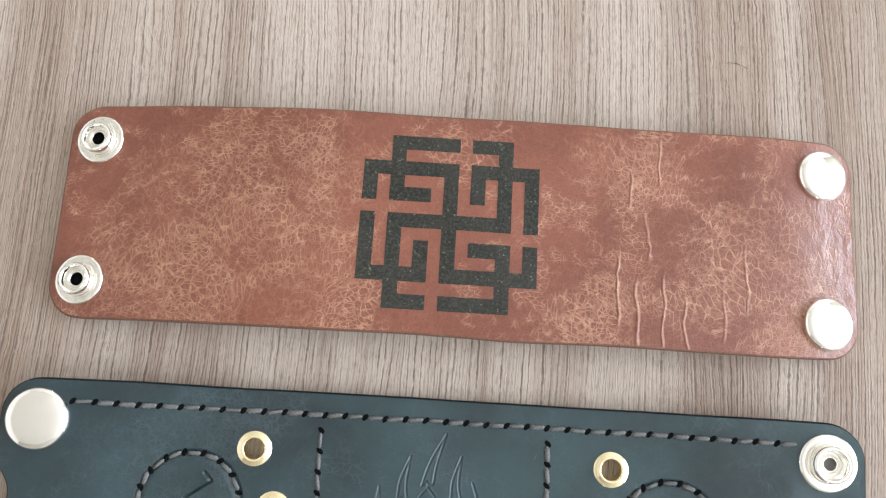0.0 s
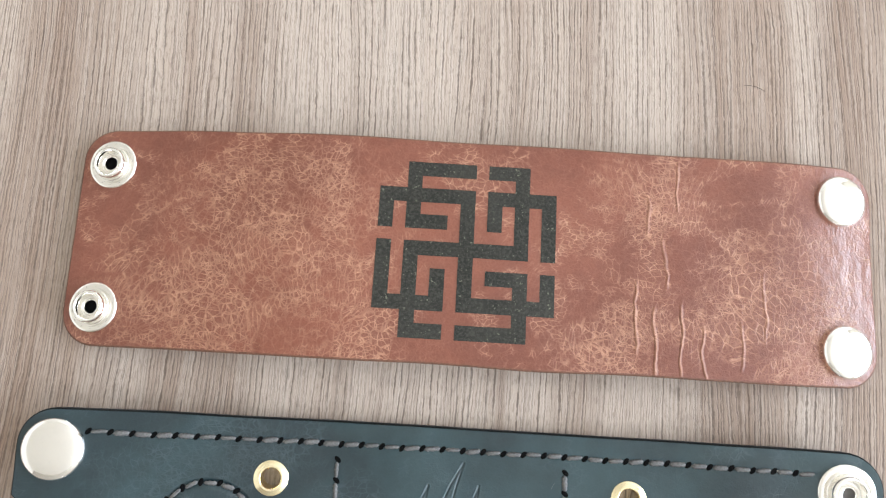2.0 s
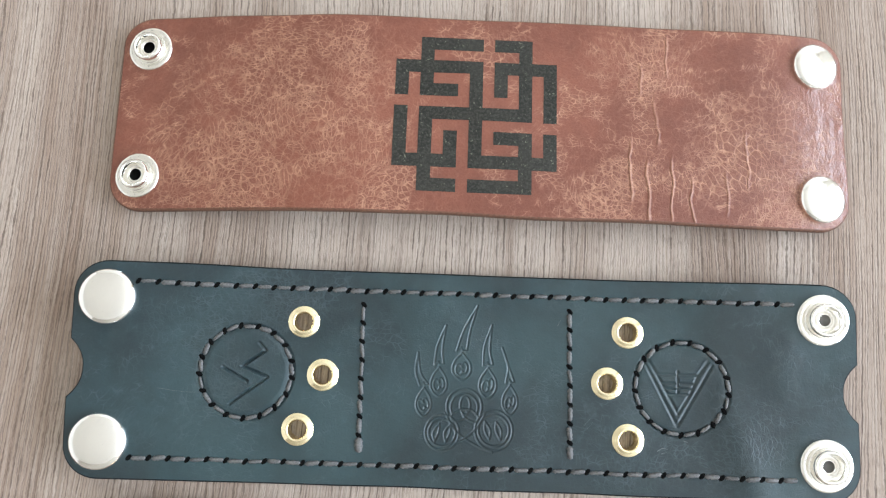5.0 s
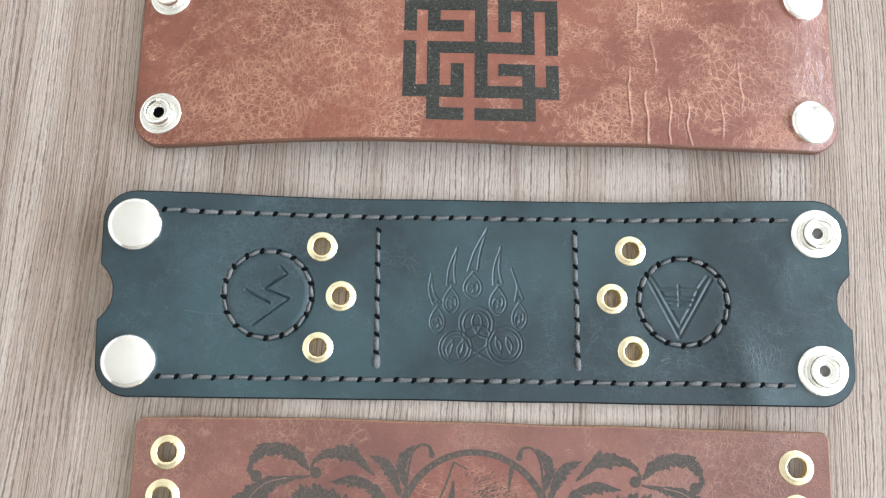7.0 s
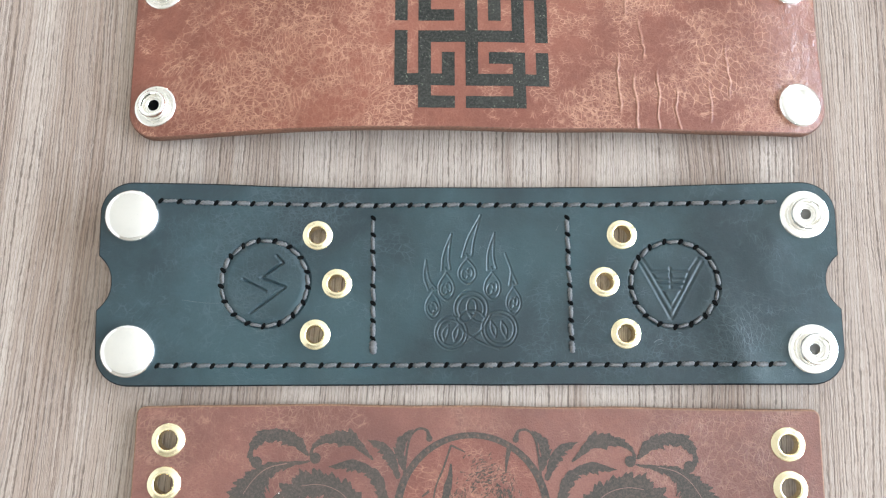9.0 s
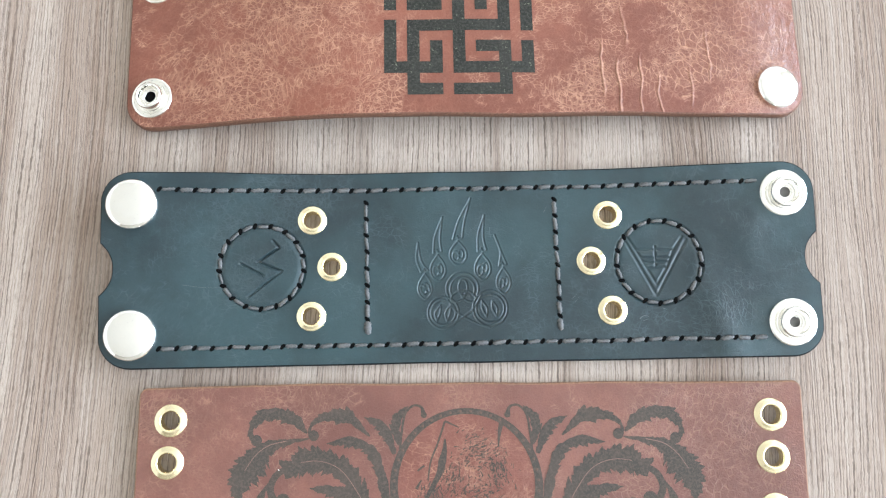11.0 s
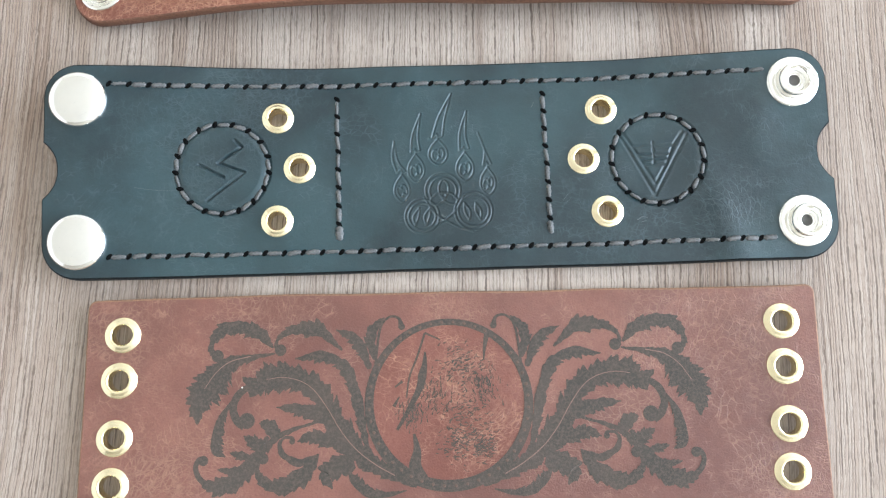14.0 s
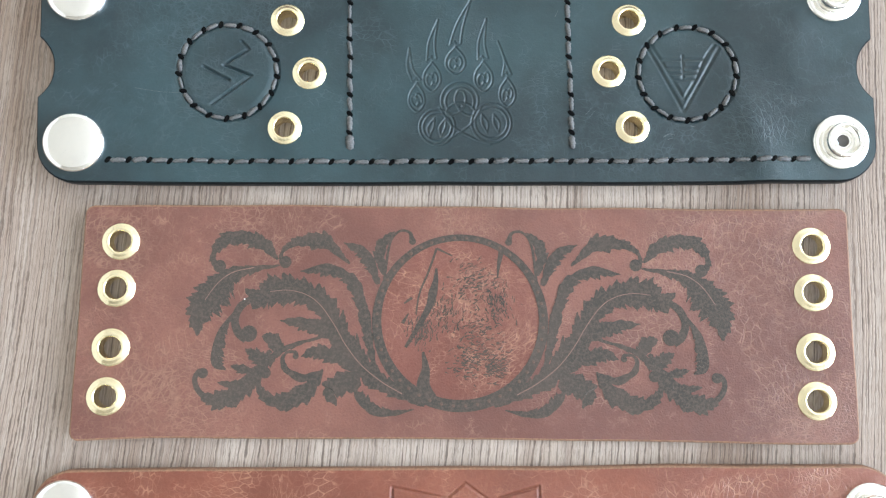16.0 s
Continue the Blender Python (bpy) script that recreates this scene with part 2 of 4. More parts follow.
WOOD = laminate()
TAN = leather("tan_leather", (0.238, 0.081, 0.05), (0.145, 0.043, 0.027), (0.55, 0.288, 0.182), web=0.88, pores=0.8, rough=0.45, creases=0.7, coat=0.1, spec=0.36,
              zones=((-0.055, -0.008, 0.03), (-0.07, -0.022, 0.026), (-0.03, -0.022, 0.02), (-0.062, 0.01, 0.02), (0.07, -0.005, 0.02), (0.084, -0.018, 0.018), (0.034, -0.024, 0.014), (0.045, 0.018, 0.016), (-0.034, 0.012, 0.016)))
RUSSET = leather("russet_leather", (0.228, 0.092, 0.066), (0.138, 0.051, 0.038), (0.4, 0.22, 0.145), web=0.5, rough=0.38, blotch=0.9, pores=1.0, coat=0.25, coat_rough=0.25,
                 zones=((-0.085, 0.02, 0.022), (0.062, 0.02, 0.03), (-0.05, 0.024, 0.018), (-0.075, -0.02, 0.02), (0.08, -0.02, 0.015), (0.0, 0.024, 0.014)))
BROWN = leather("brown_leather", (0.24, 0.072, 0.04), (0.15, 0.038, 0.021), (0.5, 0.25, 0.15), web=0.65, rough=0.36, blotch=0.8, coat=0.3)
STAINED = leather("stained_leather", (0.2, 0.07, 0.05), (0.145, 0.042, 0.028), (0.42, 0.21, 0.13), web=0.8, rough=0.38, blotch=0.8, pores=1.0, coat=0.2, zones=((0.0, 0.004, 0.014), (0.008, -0.006, 0.012)))
# its zones are pale scuffs that also carry sheen as colour
BLACK = leather("black_leather", (0.0245, 0.054, 0.061), (0.0075, 0.02, 0.025), (0.085, 0.118, 0.127), web=0.4, rough=0.36, pores=0.45, blotch=0.9, coat=0.2, coat_rough=0.22,
                zones=((-0.05, 0.02, 0.018), (-0.066, 0.012, 0.016), (-0.062, 0.0, 0.012), (0.074, -0.016, 0.014), (0.05, -0.018, 0.012)))
BLACK_EDGE = plain("burnished_black_edge", (0.012, 0.014, 0.015), 0.4)
TAN_EDGE = plain("raw_tan_edge", (0.19, 0.085, 0.05), 0.7, 0.4, 1500)
RUSSET_EDGE = plain("raw_russet_edge", (0.32, 0.17, 0.1), 0.75, 0.4, 1500)
NICKEL = metal("polished_nickel", (0.98, 0.965, 0.93), 0.05)
STEEL = metal("nickel_plate", (0.92, 0.9, 0.85), 0.05)
BRASS = metal("brass_plate", (0.95, 0.84, 0.56), 0.13)
DULL = plain("dull_grey_steel", (0.16, 0.15, 0.14), 0.5)
# near-black that stands for the shade inside bores and stitch holes
CAVITY_SHADE = plain("painted_cavity_shade", (0.006, 0.006, 0.006), 0.8)
THREAD = plain("waxed_grey_thread", (0.145, 0.142, 0.138), 0.5, 0.45, 2500)
SCORCH = burnt("scorched_leather", (0.018, 0.018, 0.014), (0.055, 0.052, 0.042), specks=0.7)
SCORCH_PALE = burnt("faded_scorched_leather", (0.062, 0.053, 0.044), (0.112, 0.084, 0.067))
VEIN = plain("pale_leather_vein", (0.24, 0.135, 0.1), 0.5, 0.3, 1500)
BEAD = burnt("pale_scorched_bead", (0.11, 0.075, 0.055), (0.16, 0.1, 0.075))
PAINT = plain("cream_white_paint", (0.91, 0.88, 0.82), 0.8, 0.04, 12)
WARM_PAINT = plain("brown_wall_paint", (0.48, 0.44, 0.385), 0.8, 0.06, 12)
BOARDS = plain("floor_boards", (0.5, 0.4, 0.3), 0.55, 0.3, 8)
SCUFF = plain("scuffed_leather", (0.1, 0.12, 0.12), 0.6)
CRUMB = plain("white_crumb", (0.75, 0.73, 0.68), 0.7)
HAIR = plain("dark_fibre", (0.05, 0.035, 0.03), 0.6)


# ---- building helpers ----
def link(name, bm, material, parent=None, label="", smooth=True, shift=None):
    me = bpy.data.meshes.new(name)
    bm.normal_update()
    bm.to_mesh(me)
    bm.free()
    if smooth:
        me.polygons.foreach_set("use_smooth", [True] * len(me.polygons))
    me.materials.append(material)
    ob = new(name, me)
    if parent is not None:
        ob.parent = parent
    if shift is not None:
        ob.matrix_basis = shift
    return tagged(ob, label)


def part(name, bm, material, parent, label="", smooth=True, shift=None):
    return link(name, bm, material, parent, label, smooth, shift)


def again(ob, parent, shift):
    """Another part on the same mesh, with its own sub-parts."""
    o = ob.copy()
    scene.collection.objects.link(o)
    o.parent = parent
    o.matrix_basis = shift
    for child in ob.children:
        again(child, o, child.matrix_basis.copy())
    return o


def box(bm, x0, x1, y0, y1, z0, z1, bevel=0.0):
    made = bmesh.ops.create_cube(bm, size=1.0)["verts"]
    for v in made:
        v.co = Vector(((x0 + x1) / 2 + v.co.x * (x1 - x0), (y0 + y1) / 2 + v.co.y * (y1 - y0), (z0 + z1) / 2 + v.co.z * (z1 - z0)))
    if bevel:
        bmesh.ops.bevel(bm, geom=list({e for v in made for e in v.link_edges}), offset=bevel, segments=2, affect="EDGES", profile=0.5)
    return bm


def turned(profile, steps=40, wobble=0.0):
    """A turned piece from (radius, height) in millimetres, from the rim inwards."""
    bm = bmesh.new()
    rings = []
    for r, z in profile:
        if r < 1e-6:
            rings.append([bm.verts.new((0, 0, z / 1000))])
        else:
            rings.append([bm.verts.new((r / 1000 * math.cos(2 * math.pi * k / steps), r / 1000 * math.sin(2 * math.pi * k / steps), z / 1000)) for k in range(steps)])
    for a, b in zip(rings, rings[1:]):
        for k in range(steps):
            j = (k + 1) % steps
            if len(b) == 1:
                bm.faces.new((a[k], a[j], b[0]))
            elif len(a) == 1:
                bm.faces.new((a[0], b[j], b[k]))
            else:
                bm.faces.new((a[k], a[j], b[j], b[k]))
    return bm


class Band:
    """A leather strap lying on the table. Its own u runs along, v across, in millimetres; stations give the height of its upper face."""

    def __init__(self, name, x, y, turn, thick, stations, lean=(), wave=0.15, phase=0.0, ridges=()):
        self.ridges = ridges  # (u, v, reach along, reach across, turn, height)
        self.thick, self.wave, self.phase = thick, wave, phase
        us = np.linspace(-125, 125, 501)
        z = np.interp(us, [s[0] for s in stations], [s[1] for s in stations])
        ln = np.interp(us, [s[0] for s in lean], [s[1] for s in lean]) if lean else np.zeros_like(us)
        kernel = np.exp(-0.5 * (np.arange(-40, 41) / 16.0) ** 2)
        kernel /= kernel.sum()
        self.us = us
        self.z = np.convolve(np.pad(z, 40, mode="edge"), kernel, mode="valid")
        self.ln = np.convolve(np.pad(ln, 40, mode="edge"), kernel, mode="valid")
        self.root = new(name)
        self.root.empty_display_size = 0.02
        self.root.matrix_world = pose(x / 1000, y / 1000, 0, 0, 0, turn)

    def height(self, u, v):
        roll = np.sin(u * 0.16 + v * 0.05 + self.phase) + np.sin(u * 0.09 - v * 0.11 + 2.1 * self.phase) + 0.6 * np.sin(u * 0.23 + v * 0.17 + 1.0)
        z = np.interp(u, self.us, self.z) + np.interp(u, self.us, self.ln) * v / 28.0 + self.wave * 0.4 * roll
        for cu, cv, ru, rv, turn, h in self.ridges:
            a, b = (u - cu) * math.cos(turn) + (v - cv) * math.sin(turn), (v - cv) * math.cos(turn) - (u - cu) * math.sin(turn)
            z = z + h * np.exp(-0.5 * (a / ru) ** 2 - 0.5 * (b / rv) ** 2)
        return z

    def at(self, u, v, h=0.0):
        return Vector((u / 1000, v / 1000, (float(self.height(u, v)) + h) / 1000))

    def place(self, u, v, h=0.0, turn=0.0):
        du = (self.at(u + 1, v) - self.at(u - 1, v)).normalized()
        dv = (self.at(u, v + 1) - self.at(u, v - 1)).normalized()
        n = du.cross(dv).normalized()
        dv = n.cross(du)
        m = Matrix((du, dv, n)).transposed().to_4x4()
        return Matrix.Translation(self.at(u, v) + n * (h / 1000)) @ m @ pose(0, 0, 0, 0, 0, turn)


def outline(a, b, r, notch=None, wave=0.15, seed=0.0):
    """Closed outline, anticlockwise, of a strap of half length a and half width b; notch = (depth, half width) in both ends."""
    pts = []

    def line(p, q, step=1.6):
        n = max(2, int(math.dist(p, q) / step))
        pts.extend((p[0] + (q[0] - p[0]) * k / n, p[1] + (q[1] - p[1]) * k / n) for k in range(n))

    def corner(cx, cy, start):
        pts.extend((cx + r * math.cos(radians(start + 90 * k / 9)), cy + r * math.sin(radians(start + 90 * k / 9))) for k in range(9))

    def end(sign):
        if not notch:
            line((sign * a, -sign * (b - r)), (sign * a, sign * (b - r)))
            return
        d, h = notch
        line((sign * a, -sign * (b - r)), (sign * a, -sign * (h + 1.2)))
        for k in range(21):
            s = -1 + 2 * k / 20
            pts.append((sign * (a - d * (1 - abs(s) ** 2.3)), sign * s * h))
        line((sign * a, sign * (h + 1.2)), (sign * a, sign * (b - r)))

    line((-(a - r), -b), (a - r, -b))
    corner(a - r, -(b - r), -90)
    end(1)
    corner(a - r, b - r, 0)
    line((a - r, b), (-(a - r), b))
    corner(-(a - r), b - r, 90)
    end(-1)
    corner(-(a - r), -(b - r), 180)
    out = []
    for u, v in pts:
        q = noise.noise_vector(Vector((u * 0.035 + seed, v * 0.05, seed)))
        out.append((u + wave * q.x, v + wave * q.y * 1.3))
    return out


def inset(loop, d):
    n, out = len(loop), []
    for k in range(n):
        p, q = Vector(loop[k - 1]), Vector(loop[(k + 1) % n])
        t = (q - p).normalized()
        out.append((loop[k][0] - t.y * d, loop[k][1] + t.x * d))
    return out


def ring(cx, cy, r, n=28):
    return [(cx + r * math.cos(2 * math.pi * k / n), cy + r * math.sin(2 * math.pi * k / n)) for k in range(n)]


def frame_loop(u0, u1, v0, v1, step=1.5):
    pts = []
    for p, q in (((u0, v0), (u1, v0)), ((u1, v0), (u1, v1)), ((u1, v1), (u0, v1)), ((u0, v1), (u0, v0))):
        n = int(math.dist(p, q) / step)
        pts.extend((p[0] + (q[0] - p[0]) * k / n, p[1] + (q[1] - p[1]) * k / n) for k in range(n))
    return pts


def strap(band, loop, holes, windows, face, edge, label, name="strap", lip=0.5):
    """The leather itself: upper face with holes through it, rounded rim, edge and underside. windows are filled by embossed panels."""
    T = band.thick
    top = bmesh.new()
    rim = inset(loop, lip)
    for pts in [rim, *holes, *windows]:
        vs = [top.verts.new((u, v, 0)) for u, v in pts]
        for k in range(len(vs)):
            top.edges.new((vs[k - 1], vs[k]))
    bmesh.ops.triangle_fill(top, edges=top.edges[:], use_beauty=True, use_dissolve=False, normal=(0, 0, 1))
    for u in np.arange(-104, 105, 2.5):
        bmesh.ops.bisect_plane(top, geom=top.verts[:] + top.edges[:] + top.faces[:], plane_co=(float(u), 0, 0), plane_no=(1, 0, 0))
    for v in (-20, -10, 0, 10, 20):
        bmesh.ops.bisect_plane(top, geom=top.verts[:] + top.edges[:] + top.faces[:], plane_co=(0, v, 0), plane_no=(0, 1, 0))
    for f in top.faces:
        f.normal_update()
        if f.normal.z < 0:
            f.normal_flip()

    def skin(bm, drop):
        for v in bm.verts:
            v.co = band.at(v.co.x, v.co.y, v.co.z - drop)
        return bm

    under = top.copy()
    bmesh.ops.reverse_faces(under, faces=under.faces[:])

    def wall(bm, loops):
        rows = [[bm.verts.new((u, v, h)) for u, v in pts] for pts, h in loops]
        for p, q in zip(rows, rows[1:]):
            for k in range(len(p)):
                bm.faces.new((p[k - 1], q[k - 1], q[k], p[k]))

    body = part(name, skin(top, 0), face, band.root, label)
    side = bmesh.new()
    wall(side, [(rim, 0), (inset(loop, 0.52 * lip), -0.07), (inset(loop, 0.2 * lip), -0.22), (loop, -0.5), (loop, -T * 0.5), (loop, -(T - 0.4)), (inset(loop, 0.35), -T)])
    for h in holes:
        wall(side, [(h[::-1], 0), (h[::-1], -T)])
    part("cut_edge", skin(side, 0), edge, body, "cut leather edge")
    part("flesh_side", skin(under, T), edge, body)
    return body


def strokes_relief(u, v, strokes, width, depth):
    """Height of pressed lines at the points u, v."""
    best = np.full(u.shape, 1e9)
    for pts in strokes:
        for (x0, y0), (x1, y1) in zip(pts, pts[1:]):
            dx, dy = x1 - x0, y1 - y0
            s = np.clip(((u - x0) * dx + (v - y0) * dy) / (dx * dx + dy * dy + 1e-9), 0, 1)
            best = np.minimum(best, np.hypot(u - x0 - s * dx, v - y0 - s * dy))
    return -depth * np.exp(-(best / width) ** 2) + 0.22 * depth * np.exp(-((best - 1.9 * width) / (0.8 * width)) ** 2)


def grid_part(name, band, u, v, h, material, parent, label, wrap=False):
    """A sheet over a grid of points u, v with height h above the strap."""
    z = band.height(u, v) + h
    n, m = u.shape
    verts = np.stack([u, v, z], -1).reshape(-1, 3) / 1000
    i, j = np.meshgrid(np.arange(n - 1), np.arange(m if wrap else m - 1), indexing="ij")
    k = (j + 1) % m
    faces = np.stack([i * m + j, (i + 1) * m + j, (i + 1) * m + k, i * m + k], -1).reshape(-1, 4)
    me = bpy.data.meshes.new(name)
    me.from_pydata(verts.tolist(), [], faces.tolist())
    me.polygons.foreach_set("use_smooth", [True] * len(me.polygons))
    me.materials.append(material)
    ob = new(name, me)
    ob.parent = parent
    return tagged(ob, label)


def emboss_rect(name, band, u0, u1, v0, v1, strokes, width, depth, material, parent, label):
    uu, vv = np.meshgrid(np.linspace(u0, u1, int((u1 - u0) / 0.2)), np.linspace(v0, v1, int((v1 - v0) / 0.2)), indexing="ij")
    return grid_part(name, band, uu, vv, strokes_relief(uu, vv, strokes, width, depth), material, parent, label)


def emboss_disc(name, band, cx, cy, r, strokes, width, depth, material, parent, label, raise_by=0.0):
    rr, aa = np.meshgrid(np.linspace(r, 0.01, int(r / 0.26)), np.linspace(0, 2 * math.pi, 168, endpoint=False), indexing="ij")
    uu, vv = cx + rr * np.cos(aa), cy + rr * np.sin(aa)
    h = strokes_relief(uu, vv, strokes, width, depth) * np.clip((r - rr) / 0.6, 0, 1)
    h = h - 0.35 * np.exp(-((rr - (r - 1.0)) / 0.7) ** 2) * np.clip((r - rr) / 0.4, 0, 1) + raise_by * np.clip((r - 1.4 - rr) / 1.5, 0, 1)
    return grid_part(name, band, uu, vv, h, material, parent, label, wrap=True)


def ribbon(bm, band, pts, w0, w1=None, h=0.1):
    """A flat stroke along pts whose half width goes from w0 to w1."""
    w1 = w0 if w1 is None else w1
    n = len(pts)
    last = None
    for k in range(n):
        p, q = Vector(pts[max(k - 1, 0)]), Vector(pts[min(k + 1, n - 1)])
        t = (q - p).normalized()
        w = w0 + (w1 - w0) * k / max(n - 1, 1)
        row = [bm.verts.new(band.at(pts[k][0] - s * t.y * w, pts[k][1] + s * t.x * w, h)) for s in (1, -1)]
        if last:
            bm.faces.new((last[0], last[1], row[1], row[0]))
        last = row
    return bm


def bezier(ctrl, n=24):
    """A smooth line through the points given."""
    P = [Vector(c) for c in ctrl]
    P = [2 * P[0] - P[1], *P, 2 * P[-1] - P[-2]]
    out = []
    for k in range(1, len(P) - 2):
        a, b, c, d = P[k - 1:k + 3]
        for i in range(n):
            t = i / n
            out.append(tuple(0.5 * ((2 * b) + (c - a) * t + (2 * a - 5 * b + 4 * c - d) * t * t + (3 * b - a - 3 * c + d) * t ** 3)))
    out.append(tuple(P[-2]))
    return out


# ---- fittings ----
def make_cap(parent, m, r=7.4):
    k = r / 7.4
    prof = [(7.3, -0.2), (7.4, 0.35), (7.2, 0.95), (6.7, 1.45), (5.9, 1.78), (4.6, 2.02), (2.8, 2.18), (1.2, 2.24), (0, 2.25)]
    return part("snap_cap", turned([(a * k, z) for a, z in prof], 48), NICKEL, parent, "polished nickel snap cap", shift=m)


def make_stud(parent, m, bore=1.75, size=1.0):
    prof = [(6.7, -0.2), (6.75, 0.25), (6.55, 0.6), (6.1, 0.78), (5.2, 0.72), (4.8, 0.5), (4.55, 0.62), (4.4, 1.1), (4.3, 2.3), (4.1, 2.8), (3.75, 3.0),
            (3.5, 2.92), (3.3, 2.5), (3.1, 1.0), (2.75, 0.55), (bore + 0.55, 0.7), (bore + 0.35, 1.35), (bore + 0.12, 1.42), (bore, 1.15), (bore - 0.05, -0.4)]
    stud = part("snap_stud", turned([(a * size, z) for a, z in prof], 44), STEEL, parent, "nickel snap stud with a raised hollow post", shift=m)
    # disc coloured as the shade down the post; narrow bores get dull grey
    part("bore", turned([(bore * size, 0.3), (bore * 0.5, 0.25), (0, 0.2)], 20), CAVITY_SHADE if bore > 1.6 else DULL, stud, "dark disc painted as the bore's shade")
    # tiny raised marks round the flange
    for k in range(14):
        a = 2 * math.pi * k / 14
        mark = box(bmesh.new(), -0.00028, 0.00028, -0.0001, 0.0001, 0, 0.00012)
        part("flange_mark", mark, STEEL, stud, smooth=False, shift=Matrix.Rotation(a, 4, "Z") @ Matrix.Translation((0, -0.00565 * size, 0.0008)))
    return stud


def make_eyelet(parent, m, deep, size=1.0):
    prof = [(4.75, -0.1), (4.74, 0.12), (4.6, 0.26), (4.2, 0.38), (3.75, 0.58), (3.4, 0.82), (3.15, 0.9), (2.9, 0.84), (2.7, 0.6), (2.56, 0.2), (2.52, -0.4), (2.5, 0.1 - deep)]
    return part("eyelet", turned([(a * size, z) for a, z in prof], 40), BRASS, parent, "brass eyelet", shift=m)


# ---- the unseen room, added to shape fill light and reflections ----
def structure(name, bm, material, label):
    return tagged(link(name, bm, material, None, label, smooth=False), kind="structure")


structure("floor", box(bmesh.new(), WEST, EAST, SOUTH, NORTH, FLOOR - 0.1, FLOOR), BOARDS, "unseen pale wooden floor, added to bounce light")
structure("ceiling", box(bmesh.new(), WEST, EAST, SOUTH, NORTH, CEIL, CEIL + 0.1), PAINT, "cream painted ceiling")
structure("wall_west", box(bmesh.new(), WEST - 0.15, WEST, SOUTH, NORTH, FLOOR, CEIL), PAINT, "unseen cream painted wall, added to close the room")
structure("wall_north", box(bmesh.new(), WEST - 0.15, EAST + 0.15, NORTH, NORTH + 0.15, FLOOR, CEIL), PAINT, "unseen cream painted wall, added to close the room")
structure("wall_south", box(bmesh.new(), WEST - 0.15, EAST + 0.15, SOUTH - 0.15, SOUTH, FLOOR, CEIL), WARM_PAINT, "unseen greige painted wall, added to darken reflections")
east = bmesh.new()
box(east, EAST, EAST + 0.15, SOUTH, WIN[0], FLOOR, CEIL)
box(east, EAST, EAST + 0.15, WIN[1], NORTH, FLOOR, CEIL)
box(east, EAST, EAST + 0.15, WIN[0], WIN[1], FLOOR, WIN[2])
box(east, EAST, EAST + 0.15, WIN[0], WIN[1], WIN[3], CEIL)
structure("wall_east", east, PAINT, "unseen cream painted wall, added to close the room with a window opening")

# ---- the table ----
table = new("table")
table.matrix_world = pose(0, 0.1, FLOOR)
tagged(table, "table with a grey-brown wood-grain laminate top", "table")
part("tabletop", box(bmesh.new(), -0.6, 0.6, -0.4, 0.4, -FLOOR - 0.028, -FLOOR, 0.0015), WOOD, table, "grey-brown wood-grain laminate", smooth=False)
for sx in (-0.54, 0.54):
    for sy in (-0.34, 0.34):
        part("leg", box(bmesh.new(), sx - 0.025, sx + 0.025, sy - 0.025, sy + 0.025, 0, -FLOOR - 0.028, 0.002), WOOD, table, smooth=False)

# ---- tan wristband with a burnt meander motif ----
tan = Band("tan_wristband", 1.2, 71.5, 1.1, 2.8,
           [(-102, 3.6), (-90, 4.7), (-75, 6.9), (-60, 9.3), (-42, 11.6), (-25, 11.2), (0, 10.4), (30, 9.2), (60, 7.7), (83, 6.7), (94, 4.5), (103, 2.4)],
           [(-100, 0.2), (-50, -1.0), (0, -1.3), (50, -0.6), (100, 0)], 0.25, 0.7)
tagged(tan.root, "tan waxed leather wristband with a burnt meander motif", "wristband", "wristbands on the table")
tan_loop = outline(101.7, 28.0, 8.5, None, 0.35, 3.0)
tan_strap = strap(tan, tan_loop, [], [], TAN, TAN_EDGE, "creased tan waxed leather")
for v in (18.4, -18.5):
    make_stud(tan.root, tan.place(-93.6, v), 1.75, 0.94)
for v in (18.9, -19.2):
    make_cap(tan.root, tan.place(93.2, v), 6.7)

# bars of the motif on a lattice of seven lines: (column, row) to (column, row)
BARS = [((1, 0), (3, 0)), ((4, 0), (5, 0)), ((1, 0), (1, 2)), ((5, 0), (5, 3)), ((0, 1), (3, 1)), ((4, 1), (6, 1)), ((0, 1), (0, 2)), ((1, 2), (2, 2)),
        ((4, 1), (4, 2)), ((6, 1), (6, 3)), ((3, 1), (3, 5)), ((1, 3), (5, 3)), ((0, 3), (0, 5)), ((1, 3), (1, 6)), ((2, 4), (2, 5)), ((0, 5), (2, 5)),
        ((1, 6), (2, 6)), ((4, 4), (5, 4)), ((5, 4), (5, 6)), ((6, 4), (6, 5)), ((3, 5), (6, 5)), ((3, 6), (5, 6))]
PITCH, HALF = 6.72, 1.82
